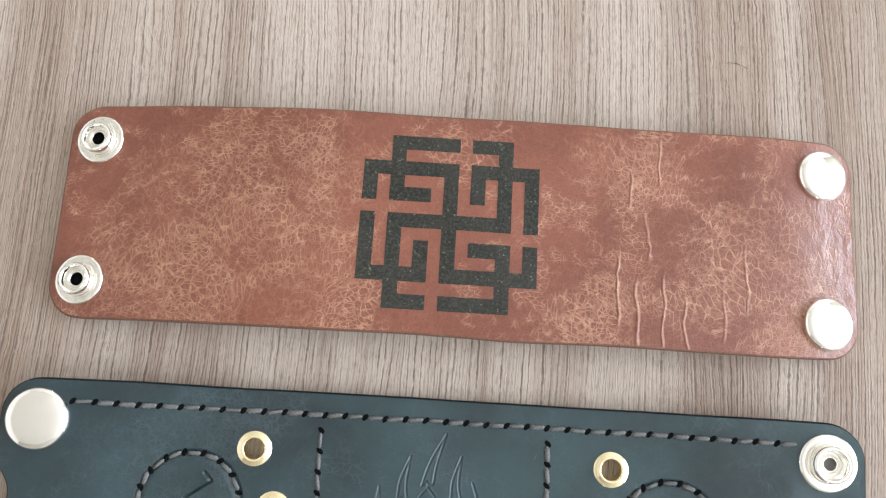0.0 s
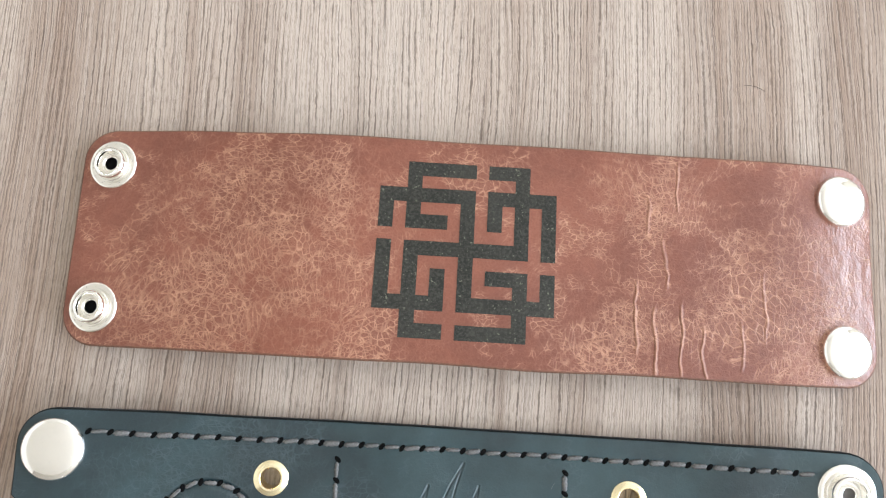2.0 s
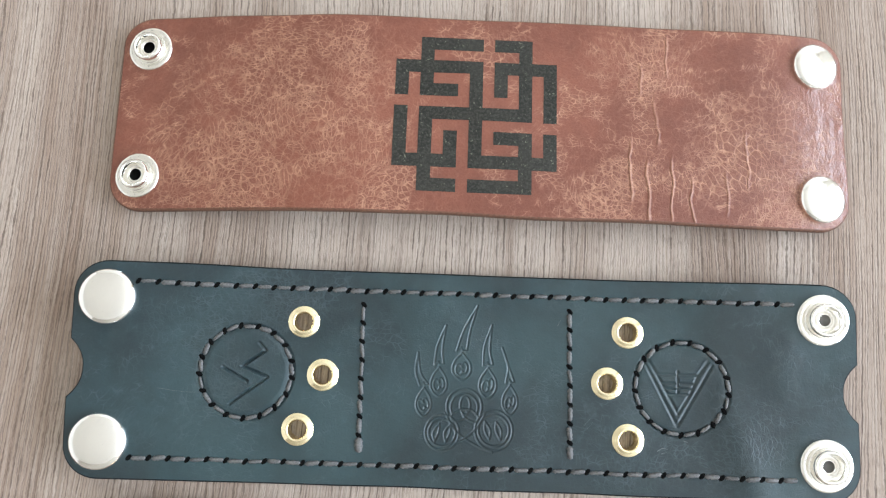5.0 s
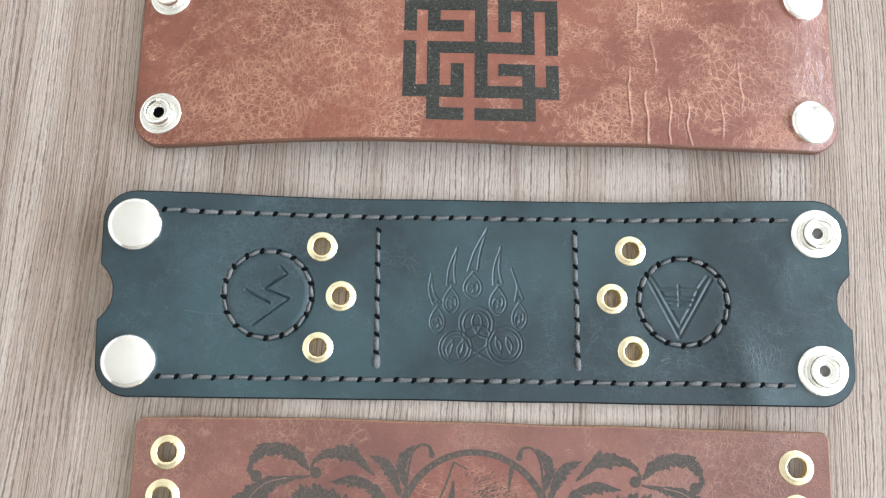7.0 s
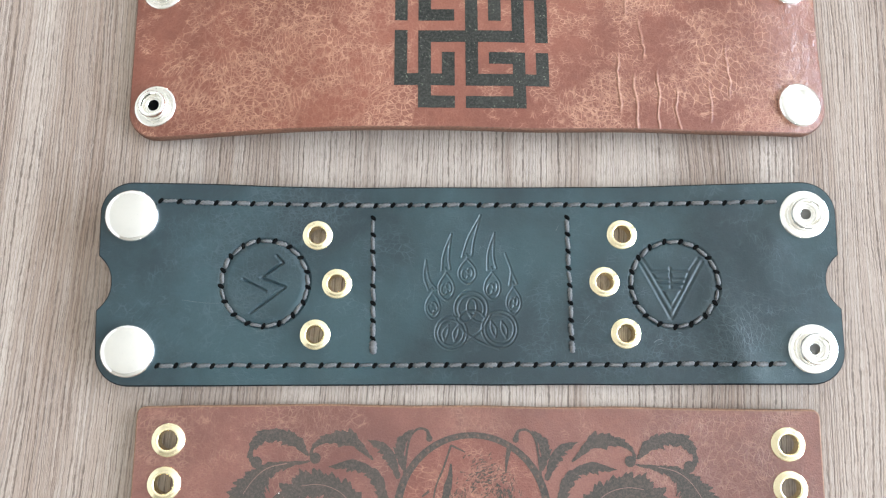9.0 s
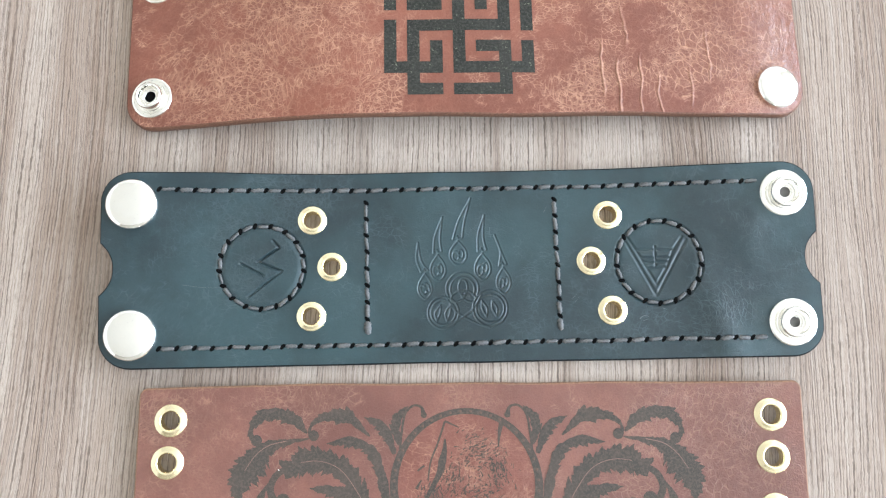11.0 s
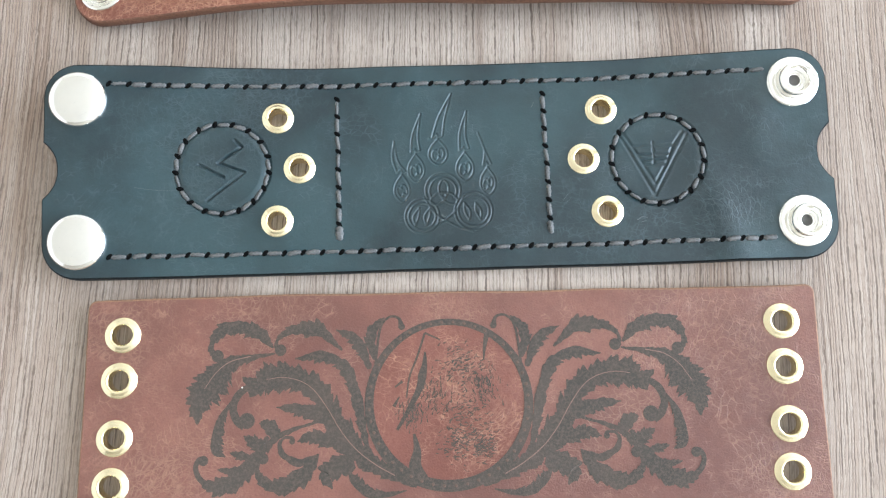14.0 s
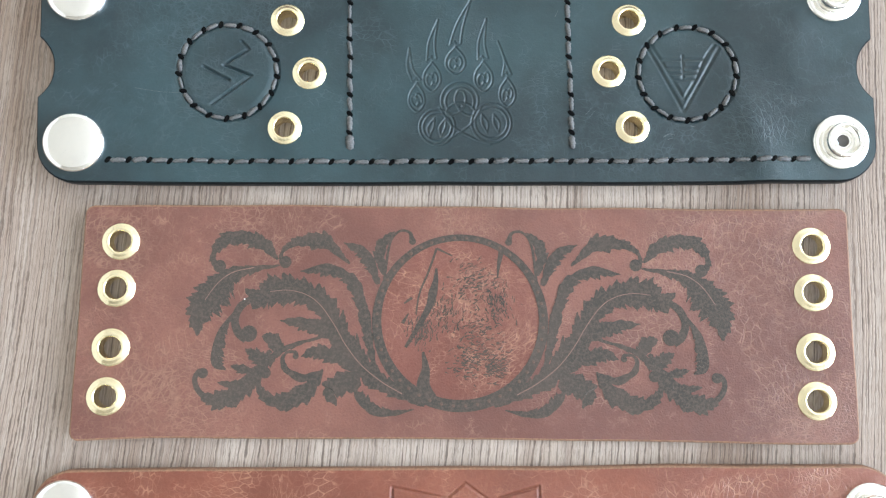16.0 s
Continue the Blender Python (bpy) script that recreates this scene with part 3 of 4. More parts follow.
for (c0, r0), (c1, r1) in BARS:
    # bars cross one another: lay each as its own strip, the upright ones a hair above
    u0, u1 = -1.6 + (c0 - 3) * PITCH - HALF, -1.6 + (c1 - 3) * PITCH + HALF
    v0, v1 = (3 - r1) * PITCH - HALF, (3 - r0) * PITCH + HALF
    h = 0.05 if r0 == r1 else 0.062
    motif = bmesh.new()
    nu, nv = max(1, round((u1 - u0) / 1.2)), max(1, round((v1 - v0) / 1.2))
    rows = [[motif.verts.new(tan.at(u0 + (u1 - u0) * i / nu + 0.05 * noise.noise(Vector((i * 0.9, j * 0.9, c0 * 7.1 + r0))),
                                    v0 + (v1 - v0) * j / nv + 0.05 * noise.noise(Vector((i * 0.9, j * 0.9, 40 + c0 * 5.3 + r1))), h)) for i in range(nu + 1)] for j in range(nv + 1)]
    for j in range(nv):
        for i in range(nu):
            motif.faces.new((rows[j][i], rows[j][i + 1], rows[j + 1][i + 1], rows[j + 1][i]))
    part("motif_bar", motif, SCORCH, tan.root, "dark burnt bar")

# ---- black wristband, stitched, with eyelets and pressed signs ----
ink = Band("black_wristband", -0.1, 0.82, 1.05, 3.1,
           [(-104, 9.4), (-92, 8.4), (-80, 7.0), (-62, 5.2), (-45, 4.2), (-30, 3.5), (0, 3.4), (30, 3.4), (55, 3.9), (75, 5.2), (92, 6.3), (104, 7.0)],
           [(-104, 2.4), (-80, 2.2), (-45, 0.4), (0, 0.0), (45, 0.3), (90, 1.5), (104, 1.7)], 0.3, 2.0, ((73.0, -17.0, 3.6, 13.0, 0.25, 0.9), (84.0, 12.0, 4.0, 10.0, -0.3, 0.5)))
tagged(ink.root, "black stitched leather wristband with brass eyelets and notched ends", "wristband", "wristbands on the table")
ink_loop = outline(101.7, 27.9, 9.0, (3.6, 7.4), 0.2, 11.0)
EYELETS = [(-42.7, 13.8), (-37.0, 0.1), (-42.7, -14.0), (43.0, 13.8), (37.6, 0.4), (43.0, -13.9)]
SIGN, RS = 56.9, 13.0
PANEL = (-22, 24, -19, 20.6)
ink_strap = strap(ink, ink_loop, [ring(u, v, 2.45, 22) for u, v in EYELETS], [ring(-SIGN, 0.3, RS, 168), ring(SIGN, -0.2, RS, 168), frame_loop(*PANEL)], BLACK, BLACK_EDGE,
                  "smooth black leather", lip=0.4)
for v in (18.3, -18.4):
    make_cap(ink.root, ink.place(-92.8, v), 7.3)
for v in (18.6, -18.3):
    make_stud(ink.root, ink.place(93.0, v), 1.45)
for u, v in EYELETS:
    make_eyelet(ink.root, ink.place(u, v), 3.1, 0.89)

# pressed lightning sign and arrow sign, drawn in millimetres from the middle of each disc
BOLT = [[(3.8, 7.6), (5.6, 5.7), (-0.4, 1.5), (6.4, -1.1), (-3.0, -8.3)], [(-5.3, 1.1), (1.1, -2.3)]]
BOLT = [[(-SIGN - 0.7 + x, 0.2 + y) for x, y in s] for s in BOLT]
ARROW = [[(-8.9, 6.4), (-0.6, -9.9), (8.5, 6.1)], [(-8.0, 6.9), (-5.8, 3.3), (-0.9, 3.3)], [(0.1, 3.3), (4.8, 3.3), (7.4, 6.9)], [(-5.8, 3.3), (-3.1, -1.7)], [(4.8, 3.3), (2.7, -1.7)],
         [(-4.5, 1.1), (-1.0, 1.1)], [(0.2, 1.1), (3.6, 1.1)], [(-4.1, -0.2), (-1.0, -0.2)], [(0.2, -0.2), (3.3, -0.2)], [(-0.4, 4.2), (-0.4, -1.7)], [(-3.1, -1.7), (2.7, -1.7), (-0.4, -6.7), (-3.1, -1.7)]]
ARROW = [[(SIGN - 0.5 + x, -0.1 + y) for x, y in s] for s in ARROW]
emboss_disc("lightning_sign", ink, -SIGN, 0.3, RS, BOLT, 0.3, 0.65, BLACK, ink.root, "pressed lightning sign in black leather", 0.45)
emboss_disc("arrow_sign", ink, SIGN, -0.2, RS, ARROW, 0.33, 0.32, BLACK, ink.root, "pressed arrow sign in black leather", 0.1)


def oval(cx, cy, rx, ry, a0=0, a1=360, tilt=0.0, n=30):
    out = []
    for k in range(n + 1):
        a = radians(a0 + (a1 - a0) * k / n)
        x, y = rx * math.cos(a), ry * math.sin(a)
        out.append((cx + x * math.cos(tilt) - y * math.sin(tilt), cy + x * math.sin(tilt) + y * math.cos(tilt)))
    return out


def paw():
    """Lines of a bear's paw print in knot work, in strap millimetres."""
    lines = []
    # toes: pad centre, pad half sizes, tilt, claw tip
    for cx, cy, rx, ry, tilt, tx, ty in ((-10.3, -6.2, 2.1, 3.4, 0.35, -12.2, 6.8), (-6.5, -0.9, 2.3, 3.5, 0.1, -5.0, 14.2), (-0.6, 3.3, 2.6, 3.3, 0.0, 3.3, 19.7),
                                         (6.4, -0.8, 2.4, 3.6, -0.15, 7.2, 14.6), (12.3, -4.9, 2.1, 3.5, -0.15, 10.1, 8.7)):
        # leaf-shaped pad, pointed above, with a knotted strand inside
        lines.append(bezier([(cx, cy + ry * 1.15), (cx - rx * 0.8, cy + ry * 0.35), (cx - rx * 0.85, cy - ry * 0.45), (cx, cy - ry), (cx + rx * 0.85, cy - ry * 0.45), (cx + rx * 0.8, cy + ry * 0.35), (cx, cy + ry * 1.15)], 6))
        lines.append(oval(cx - rx * 0.25, cy - ry * 0.2, rx * 0.34, ry * 0.42, 20, 330, tilt, 16))
        lines.append(oval(cx + rx * 0.28, cy - ry * 0.05, rx * 0.3, ry * 0.4, -140, 160, tilt, 16))
        # curved claw on a short fringe
        bow = -1.0 if tx < 8 else 0.9
        by = cy + ry * 1.3
        lines.append(bezier([(cx - rx * 0.55, by), ((cx - rx * 0.4 + tx) / 2 + bow, (by + ty) / 2 - 0.4), (tx, ty)], 10))
        lines.append(bezier([(cx + rx * 0.5, by + 0.3), ((cx + rx * 0.4 + tx) / 2 + bow * 0.5, (by + ty) / 2 - 1.0), (tx, ty)], 10))
        lines.append([(cx - rx * 0.55, by), (cx - rx * 0.1, by + 0.9), (cx + 0.05, by + 0.1), (cx + rx * 0.5, by + 0.3)])
    # pads: two discs and a ring of strands between them
    for cx, cy, r in ((-5.2, -13.6, 4.4), (8.2, -12.6, 4.9)):
        lines.append(oval(cx, cy, r, r * 1.04))
        lines.append(oval(cx, cy, r - 0.9, r - 0.9))
        s = 1 if cx > 0 else -1
        for dx in (-1.5, 1.4):
            lines.append(bezier([(cx + dx - 0.8 * s, cy + 2.2), (cx + dx + 0.6, cy), (cx + dx + 0.4 * s, cy - 2.4)], 6))
            lines.append(bezier([(cx + dx - 0.8 * s, cy + 2.2), (cx + dx - 0.8, cy), (cx + dx + 0.4 * s, cy - 2.4)], 6))
    lines.append(oval(0.4, -6.8, 4.6, 4.6, -25, 205))
    lines.append(oval(0.4, -7.0, 3.5, 3.5, -30, 210))
    lines.append(bezier([(-4.6, -8.6), (-1.6, -13.2), (3.8, -16.6), (8.0, -18.1)], 8))
    lines.append(bezier([(5.8, -8.6), (2.8, -13.2), (-2.4, -16.6), (-6.0, -18.0)], 8))
    for a in (90, 210, 330):
        lines.append(oval(0.6 + 1.7 * math.cos(radians(a)), -8.2 + 1.7 * math.sin(radians(a)), 2.3, 1.3, 0, 360, radians(a)))
    return lines


emboss_rect("paw_panel", ink, *PANEL, paw(), 0.2, 0.27, BLACK, ink.root, "pressed knot-work paw in black leather")


# waxed thread: one twisted stitch, repeated
def stitch_mesh(length, fat):
    bm = bmesh.new()
    rings, n, m = [], 9, 6
    for i in range(n):
        s = -1 + 2 * i / (n - 1)
        r = fat * (1 - abs(s) ** 3.5) ** 0.5 + 0.04
        r *= 1 + 0.12 * math.sin(s * 9)
        rings.append([bm.verts.new((s * length / 2000, (r * math.cos(2 * math.pi * k / m + s * 1.6) + 0.12 * s) / 1000,
                                    (0.62 * r * math.sin(2 * math.pi * k / m + s * 1.6) + 0.18 * (1 - s * s) - 0.12) / 1000)) for k in range(m)])
    for a, b in zip(rings, rings[1:]):
        for k in range(m):
            bm.faces.new((a[k], a[(k + 1) % m], b[(k + 1) % m], b[k]))
    bm.faces.new(rings[0][::-1])
    bm.faces.new(rings[-1])
    return bm


seam = part("seam", stitch_mesh(0.5, 0.1), THREAD, ink.root, "grey waxed thread seam")
seam.matrix_basis = ink.place(-87.4, 22.4, -0.4)
first = {}
# flat black disc: shade of a punched hole, put in as colour
punch = turned([(0.95, 0.02), (0.8, 0.05), (0, 0.05)], 10)
punch_ob = []


def sew(pts, fat=0.54, cut=1.3):
    """Stitches from point to point, with a black disc as a punched hole's shade between."""
    for (u0, v0), (u1, v1) in zip(pts, pts[1:]):
        d = math.hypot(u1 - u0, v1 - v0)
        a = math.degrees(math.atan2(v1 - v0, u1 - u0)) + random.uniform(-5, 5)
        key = (round(d, 0), fat)
        m = ink.place((u0 + u1) / 2 + random.uniform(-0.1, 0.1), (v0 + v1) / 2 + random.uniform(-0.1, 0.1), 0.12, a)
        if key not in first:
            first[key] = part("stitch", stitch_mesh(d - cut + 0.25, fat), THREAD, seam)
            ob = first[key]
        else:
            ob = first[key].copy()
            scene.collection.objects.link(ob)
        ob.matrix_basis = seam.matrix_basis.inverted() @ m @ Matrix.Diagonal((random.uniform(0.94, 1.08), random.uniform(0.8, 1.25), 1, 1))
        hole = ink.place(u0, v0, 0.05, a)
        if not punch_ob:
            punch_ob.append(part("stitch_hole", punch, CAVITY_SHADE, seam, "black disc painted as a punched hole's shade"))
            dot = punch_ob[0]
        else:
            dot = punch_ob[0].copy()
            scene.collection.objects.link(dot)
        dot.matrix_basis = seam.matrix_basis.inverted() @ hole @ pose(0, 0, 0, 0, 0, 50) @ Matrix.Diagonal((1.05, 0.62, 1, 1))


def wavy(p, q, n, amp=0.15):
    return [(p[0] + (q[0] - p[0]) * k / n, p[1] + (q[1] - p[1]) * k / n + random.uniform(-amp, amp)) for k in range(n + 1)]


sew(wavy((-85.5, 22.6), (86.5, 22.4), 35))
sew(wavy((-85.0, -22.4), (86.5, -22.3), 35))
for u in (-27.2, 27.8):
    down = [(u + random.uniform(-0.12, 0.12) + 0.5 * k / 8 * (1 if u < 0 else 0.4), 18.9 - k * 4.85) for k in range(9)]
    sew(down[:7], 0.52)
    sew(down[6:], 0.85)
for cx, cy in ((-SIGN, 0.3), (SIGN, -0.2)):
    sew([(cx + 12.0 * math.cos(radians(100 + k * 360 / 17)), cy + 12.0 * math.sin(radians(100 + k * 360 / 17))) for k in range(18)], 0.5)

# pale scuffs on the black leather
for ctrl, w in (([(50.6, -16.4), (52.0, -15.6), (53.4, -15.9)], 0.12), ([(51.6, -17.0), (53.0, -16.6)], 0.08), ([(57.4, -13.6), (58.6, -13.9)], 0.1),
                ([(31.6, -10.6), (33.4, -8.6)], 0.05), ([(32.4, -11.4), (34.0, -9.6)], 0.04), ([(-79.0, -4.6), (-72.0, -5.4), (-64.0, -5.2)], 0.05), ([(24.6, 15.0), (25.4, 16.6)], 0.07)):
    part("scuff_mark", ribbon(bmesh.new(), ink, bezier(ctrl, 5), w, w * 0.4, 0.06), SCUFF, ink.root, "pale scuff in the black leather")

# ---- russet wristband with a burnt leaf ornament ----
rus = Band("russet_wristband", 2.9, -60.4, 0.35, 1.9, [(-96, 4.4), (-80, 3.4), (-60, 2.6), (-40, 2.2), (0, 2.1), (40, 2.2), (60, 2.6), (80, 3.4), (96, 4.4)])
tagged(rus.root, "russet leather wristband with a burnt leaf ornament and eight eyelets", "wristband", "wristbands on the table")
rus_loop = outline(92.5, 27.9, 2.2, None, 0.4, 23.0)
rus_loop = [(u, v - 0.7 * (u / 92) ** 2) if u < 0 else (u - (0.75 - 0.35 * v / 28) * u / 92, v) for u, v in rus_loop]
RUS_EYE = [(s * 83.3 + (0.5 * (v - 18) / 18 - 0.35 if s < 0 else 0.35 * v / 18 - 0.8), v - (0.55 if s < 0 else 0)) for s in (-1, 1) for v in (18.7, 7.4, -6.6, -18.0)]
strap(rus, rus_loop, [ring(u, v, 2.75, 22) for u, v in RUS_EYE], [], RUSSET, RUSSET_EDGE, "russet leather")
for u, v in RUS_EYE:
    make_eyelet(rus.root, rus.place(u, v), 1.9, 0.95)

MID = -1.65  # axis of the ornament
layer = itertools.count()


def leaf(name, ctrl, near_teeth, far_teeth, vein, side):
    """A scrolling leaf along a smooth spine: (u, v, half width to its left, to its right), teeth on each flank leaning to the tip, a pale vein on the spine. Millimetres from the axis."""
    pts = bezier(ctrl, 26)
    n = len(pts)
    lift = 0.03 + 0.0013 * next(layer)
    bm = bmesh.new()
    rows = []
    for k, (u, v, wl, wr) in enumerate(pts):
        s = k / (n - 1)
        p, q = pts[max(k - 1, 0)], pts[min(k + 1, n - 1)]
        t = (Vector(q[:2]) - Vector(p[:2])).normalized()
        nrm = Vector((-t.y, t.x))
        mid = Vector((u, v))
        row = []
        for flank, w, teeth in ((1, wl, near_teeth), (-1, wr, far_teeth)):
            w = max(w, 0.1)
            lean = 0.0
            if teeth:
                # large lobes, each cut into small pointed teeth
                ph, small = (s * teeth * 1.25 + 0.37 * flank) % 1.0, (s * teeth * 3.1 + 0.2) % 1.0
                rise = ph / 0.8 if ph < 0.8 else (1 - ph) / 0.2
                prick = small / 0.75 if small < 0.75 else (1 - small) / 0.25
                w *= 0.66 + 0.4 * rise + 0.26 * prick
                lean = 0.42 * min(w, 1.8) * (0.6 * rise + 0.4 * prick)
            row.append(mid + nrm * flank * w + t * lean)
        row.insert(1, mid)
        rows.append([bm.verts.new(rus.at(MID + side * a.x, a.y, lift)) for a in row])
    for a, b in zip(rows, rows[1:]):
        for i in (0, 1):
            bm.faces.new((a[i], a[i + 1], b[i + 1], b[i]) if side > 0 else (a[i], b[i], b[i + 1], a[i + 1]))
    ob = part(name, bm, SCORCH_PALE, rus.root, "dark burnt " + name)
    if vein:
        line = bezier([(MID + side * c[0], c[1]) for c in ctrl[1:-2]], 14)
        part("vein", ribbon(bmesh.new(), rus, line, 0.13, 0.08, 0.125), VEIN, ob, "pale unburnt vein")


def ornament(side):
    leaf("leaf", [(-8.1, -19.9, 0.61, 0.61), (-13.6, -17.4, 1.47, 1.35), (-18.4, -14.7, 2.45, 1.71), (-23.3, -10.9, 3.06, 2.45), (-27.1, -6.3, 2.93, 2.45), (-30.2, -1.2, 2.2, 2.81), (-33.7, 3.5, 2.45, 3.42), (-37.2, 5.9, 2.81, 3.06), (-41.5, 6.9, 3.55, 3.55), (-45.8, 6.5, 3.42, 3.55), (-48.4, 6.0, 3.36, 1.1), (-51.8, 7.1, 0.18, 0.18)], 9, 11, True, side)
    leaf("leaf", [(-28.9, -5.1, 0.86, 0.61), (-33.3, -2.4, 1.83, 1.59), (-37.6, -0.8, 1.83, 1.22), (-43.2, -0.4, 0.12, 0.12)], 4, 2, False, side)
    leaf("leaf", [(-25.8, -10.2, 1.22, 0.92), (-30.6, -8.6, 1.83, 1.71), (-34.6, -7.4, 1.96, 1.1), (-37.8, -8.9, 0.12, 0.12)], 3, 3, False, side)
    leaf("leaf", [(-23.9, -13.2, 2.45, 1.83), (-28.1, -15.0, 3.06, 2.45), (-30.7, -17.0, 1.59, 1.83), (-29.1, -20.3, 0.18, 0.18)], 2, 3, False, side)
    leaf("leaf", [(-26.8, -6.6, 0.86, 0.73), (-28.3, -1.8, 0.98, 0.98), (-28.1, 2.3, 0.12, 0.12)], 1, 1, False, side)
    leaf("leaf", [(-23.1, -9.6, 0.86, 0.86), (-24.3, -6.6, 0.73, 0.73), (-24.7, -3.3, 0.12, 0.12)], 0, 1, False, side)
    leaf("leaf", [(-17.8, -14.9, 1.1, 0.98), (-20.2, -11.4, 0.86, 0.86), (-21.0, -8.1, 0.12, 0.12)], 0, 1, False, side)
    leaf("tendril", [(-49.3, 5.3, 0.73, 0.73), (-52.6, 2.9, 0.92, 0.92), (-53.9, -0.4, 0.92, 0.92), (-52.9, -3.4, 1.04, 1.04), (-50.9, -4.9, 1.1, 1.1)], 0, 0, False, side)
    leaf("leaf", [(-43.8, 12.9, 0.18, 0.18), (-49.9, 12.3, 1.35, 0.49), (-54.8, 11.1, 2.75, 1.47), (-58.3, 8.5, 4.89, 2.45), (-61.2, 4.4, 4.77, 3.55), (-62.7, 0.5, 2.81, 2.45), (-62.7, -4.2, 0.12, 0.12)], 6, 8, True, side)
    leaf("leaf", [(-44.3, 14.3, 0.24, 0.24), (-46.9, 17.3, 1.59, 1.47), (-49.9, 19.5, 2.57, 1.22), (-53.7, 20.4, 2.45, 0.86), (-57.3, 19.0, 1.83, 1.71), (-59.5, 16.1, 0.73, 0.86), (-59.7, 13.7, 0.73, 0.86), (-58.2, 12.4, 1.1, 0.86)], 4, 6, False, side)
    leaf("leaf", [(-26.8, 13.4, 0.24, 0.24), (-30.1, 16.6, 1.1, 0.98), (-33.3, 18.9, 2.08, 2.08), (-37.0, 19.0, 1.71, 1.59), (-40.7, 18.3, 0.86, 0.98), (-43.1, 16.4, 0.49, 0.49), (-43.5, 14.3, 0.55, 0.55), (-42.7, 13.5, 0.86, 0.86)], 3, 6, False, side)
    leaf("leaf", [(-20.5, -9.6, 0.86, 0.37), (-21.8, -4.2, 1.35, 1.1), (-23.5, 3.1, 1.47, 1.22), (-25.1, 8.1, 2.08, 1.22), (-28.1, 11.5, 2.08, 0.61), (-32.8, 12.6, 2.08, 0.73), (-38.7, 11.5, 0.12, 0.12)], 7, 3, False, side)
    leaf("leaf", [(-19.9, 8.5, 0.49, 0.61), (-21.0, 13.2, 2.2, 0.61), (-23.6, 16.9, 2.08, 0.73), (-28.4, 18.6, 0.12, 0.12)], 4, 2, False, side)
    leaf("leaf", [(-18.6, 10.9, 0.37, 0.49), (-19.7, 15.4, 1.35, 1.59), (-18.8, 18.6, 1.35, 1.1), (-16.1, 21.5, 0.12, 0.12)], 3, 1, False, side)
    leaf("tendril", [(-18.4, 9.8, 0.31, 0.31), (-17.2, 18.5, 0.31, 0.31), (-15.0, 21.5, 0.31, 0.31), (-12.5, 21.3, 0.37, 0.37), (-11.7, 19.1, 0.73, 0.73)], 0, 0, False, side)
    leaf("leaf", [(-32.6, -4.2, 0.18, 0.18), (-38.6, -5.8, 0.55, 0.55), (-43.1, -7.8, 0.86, 0.61), (-45.3, -9.7, 1.22, 1.1), (-48.1, -12.4, 1.59, 1.59), (-51.1, -16.2, 2.2, 1.83), (-54.6, -18.7, 2.32, 2.08), (-58.2, -19.0, 1.96, 1.59), (-61.3, -17.7, 0.18, 0.18)], 7, 4, False, side)
    leaf("leaf", [(-42.5, -7.8, 0.98, 0.73), (-45.0, -5.6, 1.22, 1.47), (-47.3, -4.1, 0.12, 0.12)], 1, 2, False, side)
    leaf("leaf", [(-42.4, -7.0, 0.86, 0.86), (-44.6, -5.0, 1.22, 1.59), (-47.0, -3.8, 0.12, 0.12)], 1, 2, False, side)
    leaf("leaf", [(-45.9, -10.6, 1.35, 1.35), (-48.5, -8.9, 1.59, 1.59), (-51.1, -7.2, 0.12, 0.12)], 3, 3, False, side)
    leaf("leaf", [(-48.5, -12.7, 0.73, 0.73), (-51.9, -12.0, 0.98, 1.1), (-54.4, -11.2, 0.12, 0.12)], 2, 2, False, side)
    leaf("leaf", [(-49.6, -16.2, 1.35, 1.35), (-53.5, -15.8, 1.22, 1.1), (-57.3, -15.1, 0.12, 0.12)], 2, 2, False, side)
    leaf("tendril", [(-58.4, -19.7, 0.61, 0.73), (-61.6, -17.2, 0.61, 0.73), (-62.6, -14.5, 0.61, 0.61), (-61.6, -12.7, 0.73, 0.61), (-60.4, -13.4, 0.86, 0.86)], 0, 0, False, side)
    leaf("leaf", [(-54.4, 1.2, 0.18, 0.18), (-57.0, -3.1, 1.47, 0.73), (-58.2, -7.9, 2.08, 0.86), (-57.8, -10.8, 1.59, 0.98), (-55.5, -12.2, 0.12, 0.12)], 5, 0, False, side)
    leaf("leaf", [(-32.5, -11.9, 0.24, 0.24), (-35.3, -15.7, 2.08, 1.47), (-38.8, -18.7, 2.08, 2.57), (-42.9, -19.7, 1.59, 1.83), (-46.9, -17.7, 0.86, 1.35), (-47.6, -15.3, 0.61, 0.61), (-47.3, -13.0, 0.73, 0.73), (-46.1, -12.4, 0.98, 0.98)], 5, 4, False, side)
    leaf("tendril", [(-32.7, -12.3, 0.24, 0.24), (-37.1, -13.7, 1.1, 0.86), (-40.9, -12.3, 0.86, 0.73), (-42.2, -10.0, 0.49, 0.55), (-41.3, -8.0, 0.37, 0.37), (-39.3, -7.9, 0.43, 0.43), (-39.0, -9.1, 0.55, 0.55)], 2, 2, False, side)
    leaf("tendril", [(-44.9, -7.6, 0.49, 0.49), (-47.1, -9.4, 0.61, 0.49), (-47.4, -11.5, 0.73, 0.61), (-46.1, -12.8, 1.1, 1.1)], 0, 2, False, side)
    leaf("leaf", [(-10.8, -21.0, 0.12, 0.12), (-15.9, -21.8, 0.73, 0.73), (-20.7, -21.2, 1.1, 1.71), (-23.6, -18.9, 0.73, 1.83), (-25.3, -16.2, 0.12, 0.12)], 1, 5, False, side)
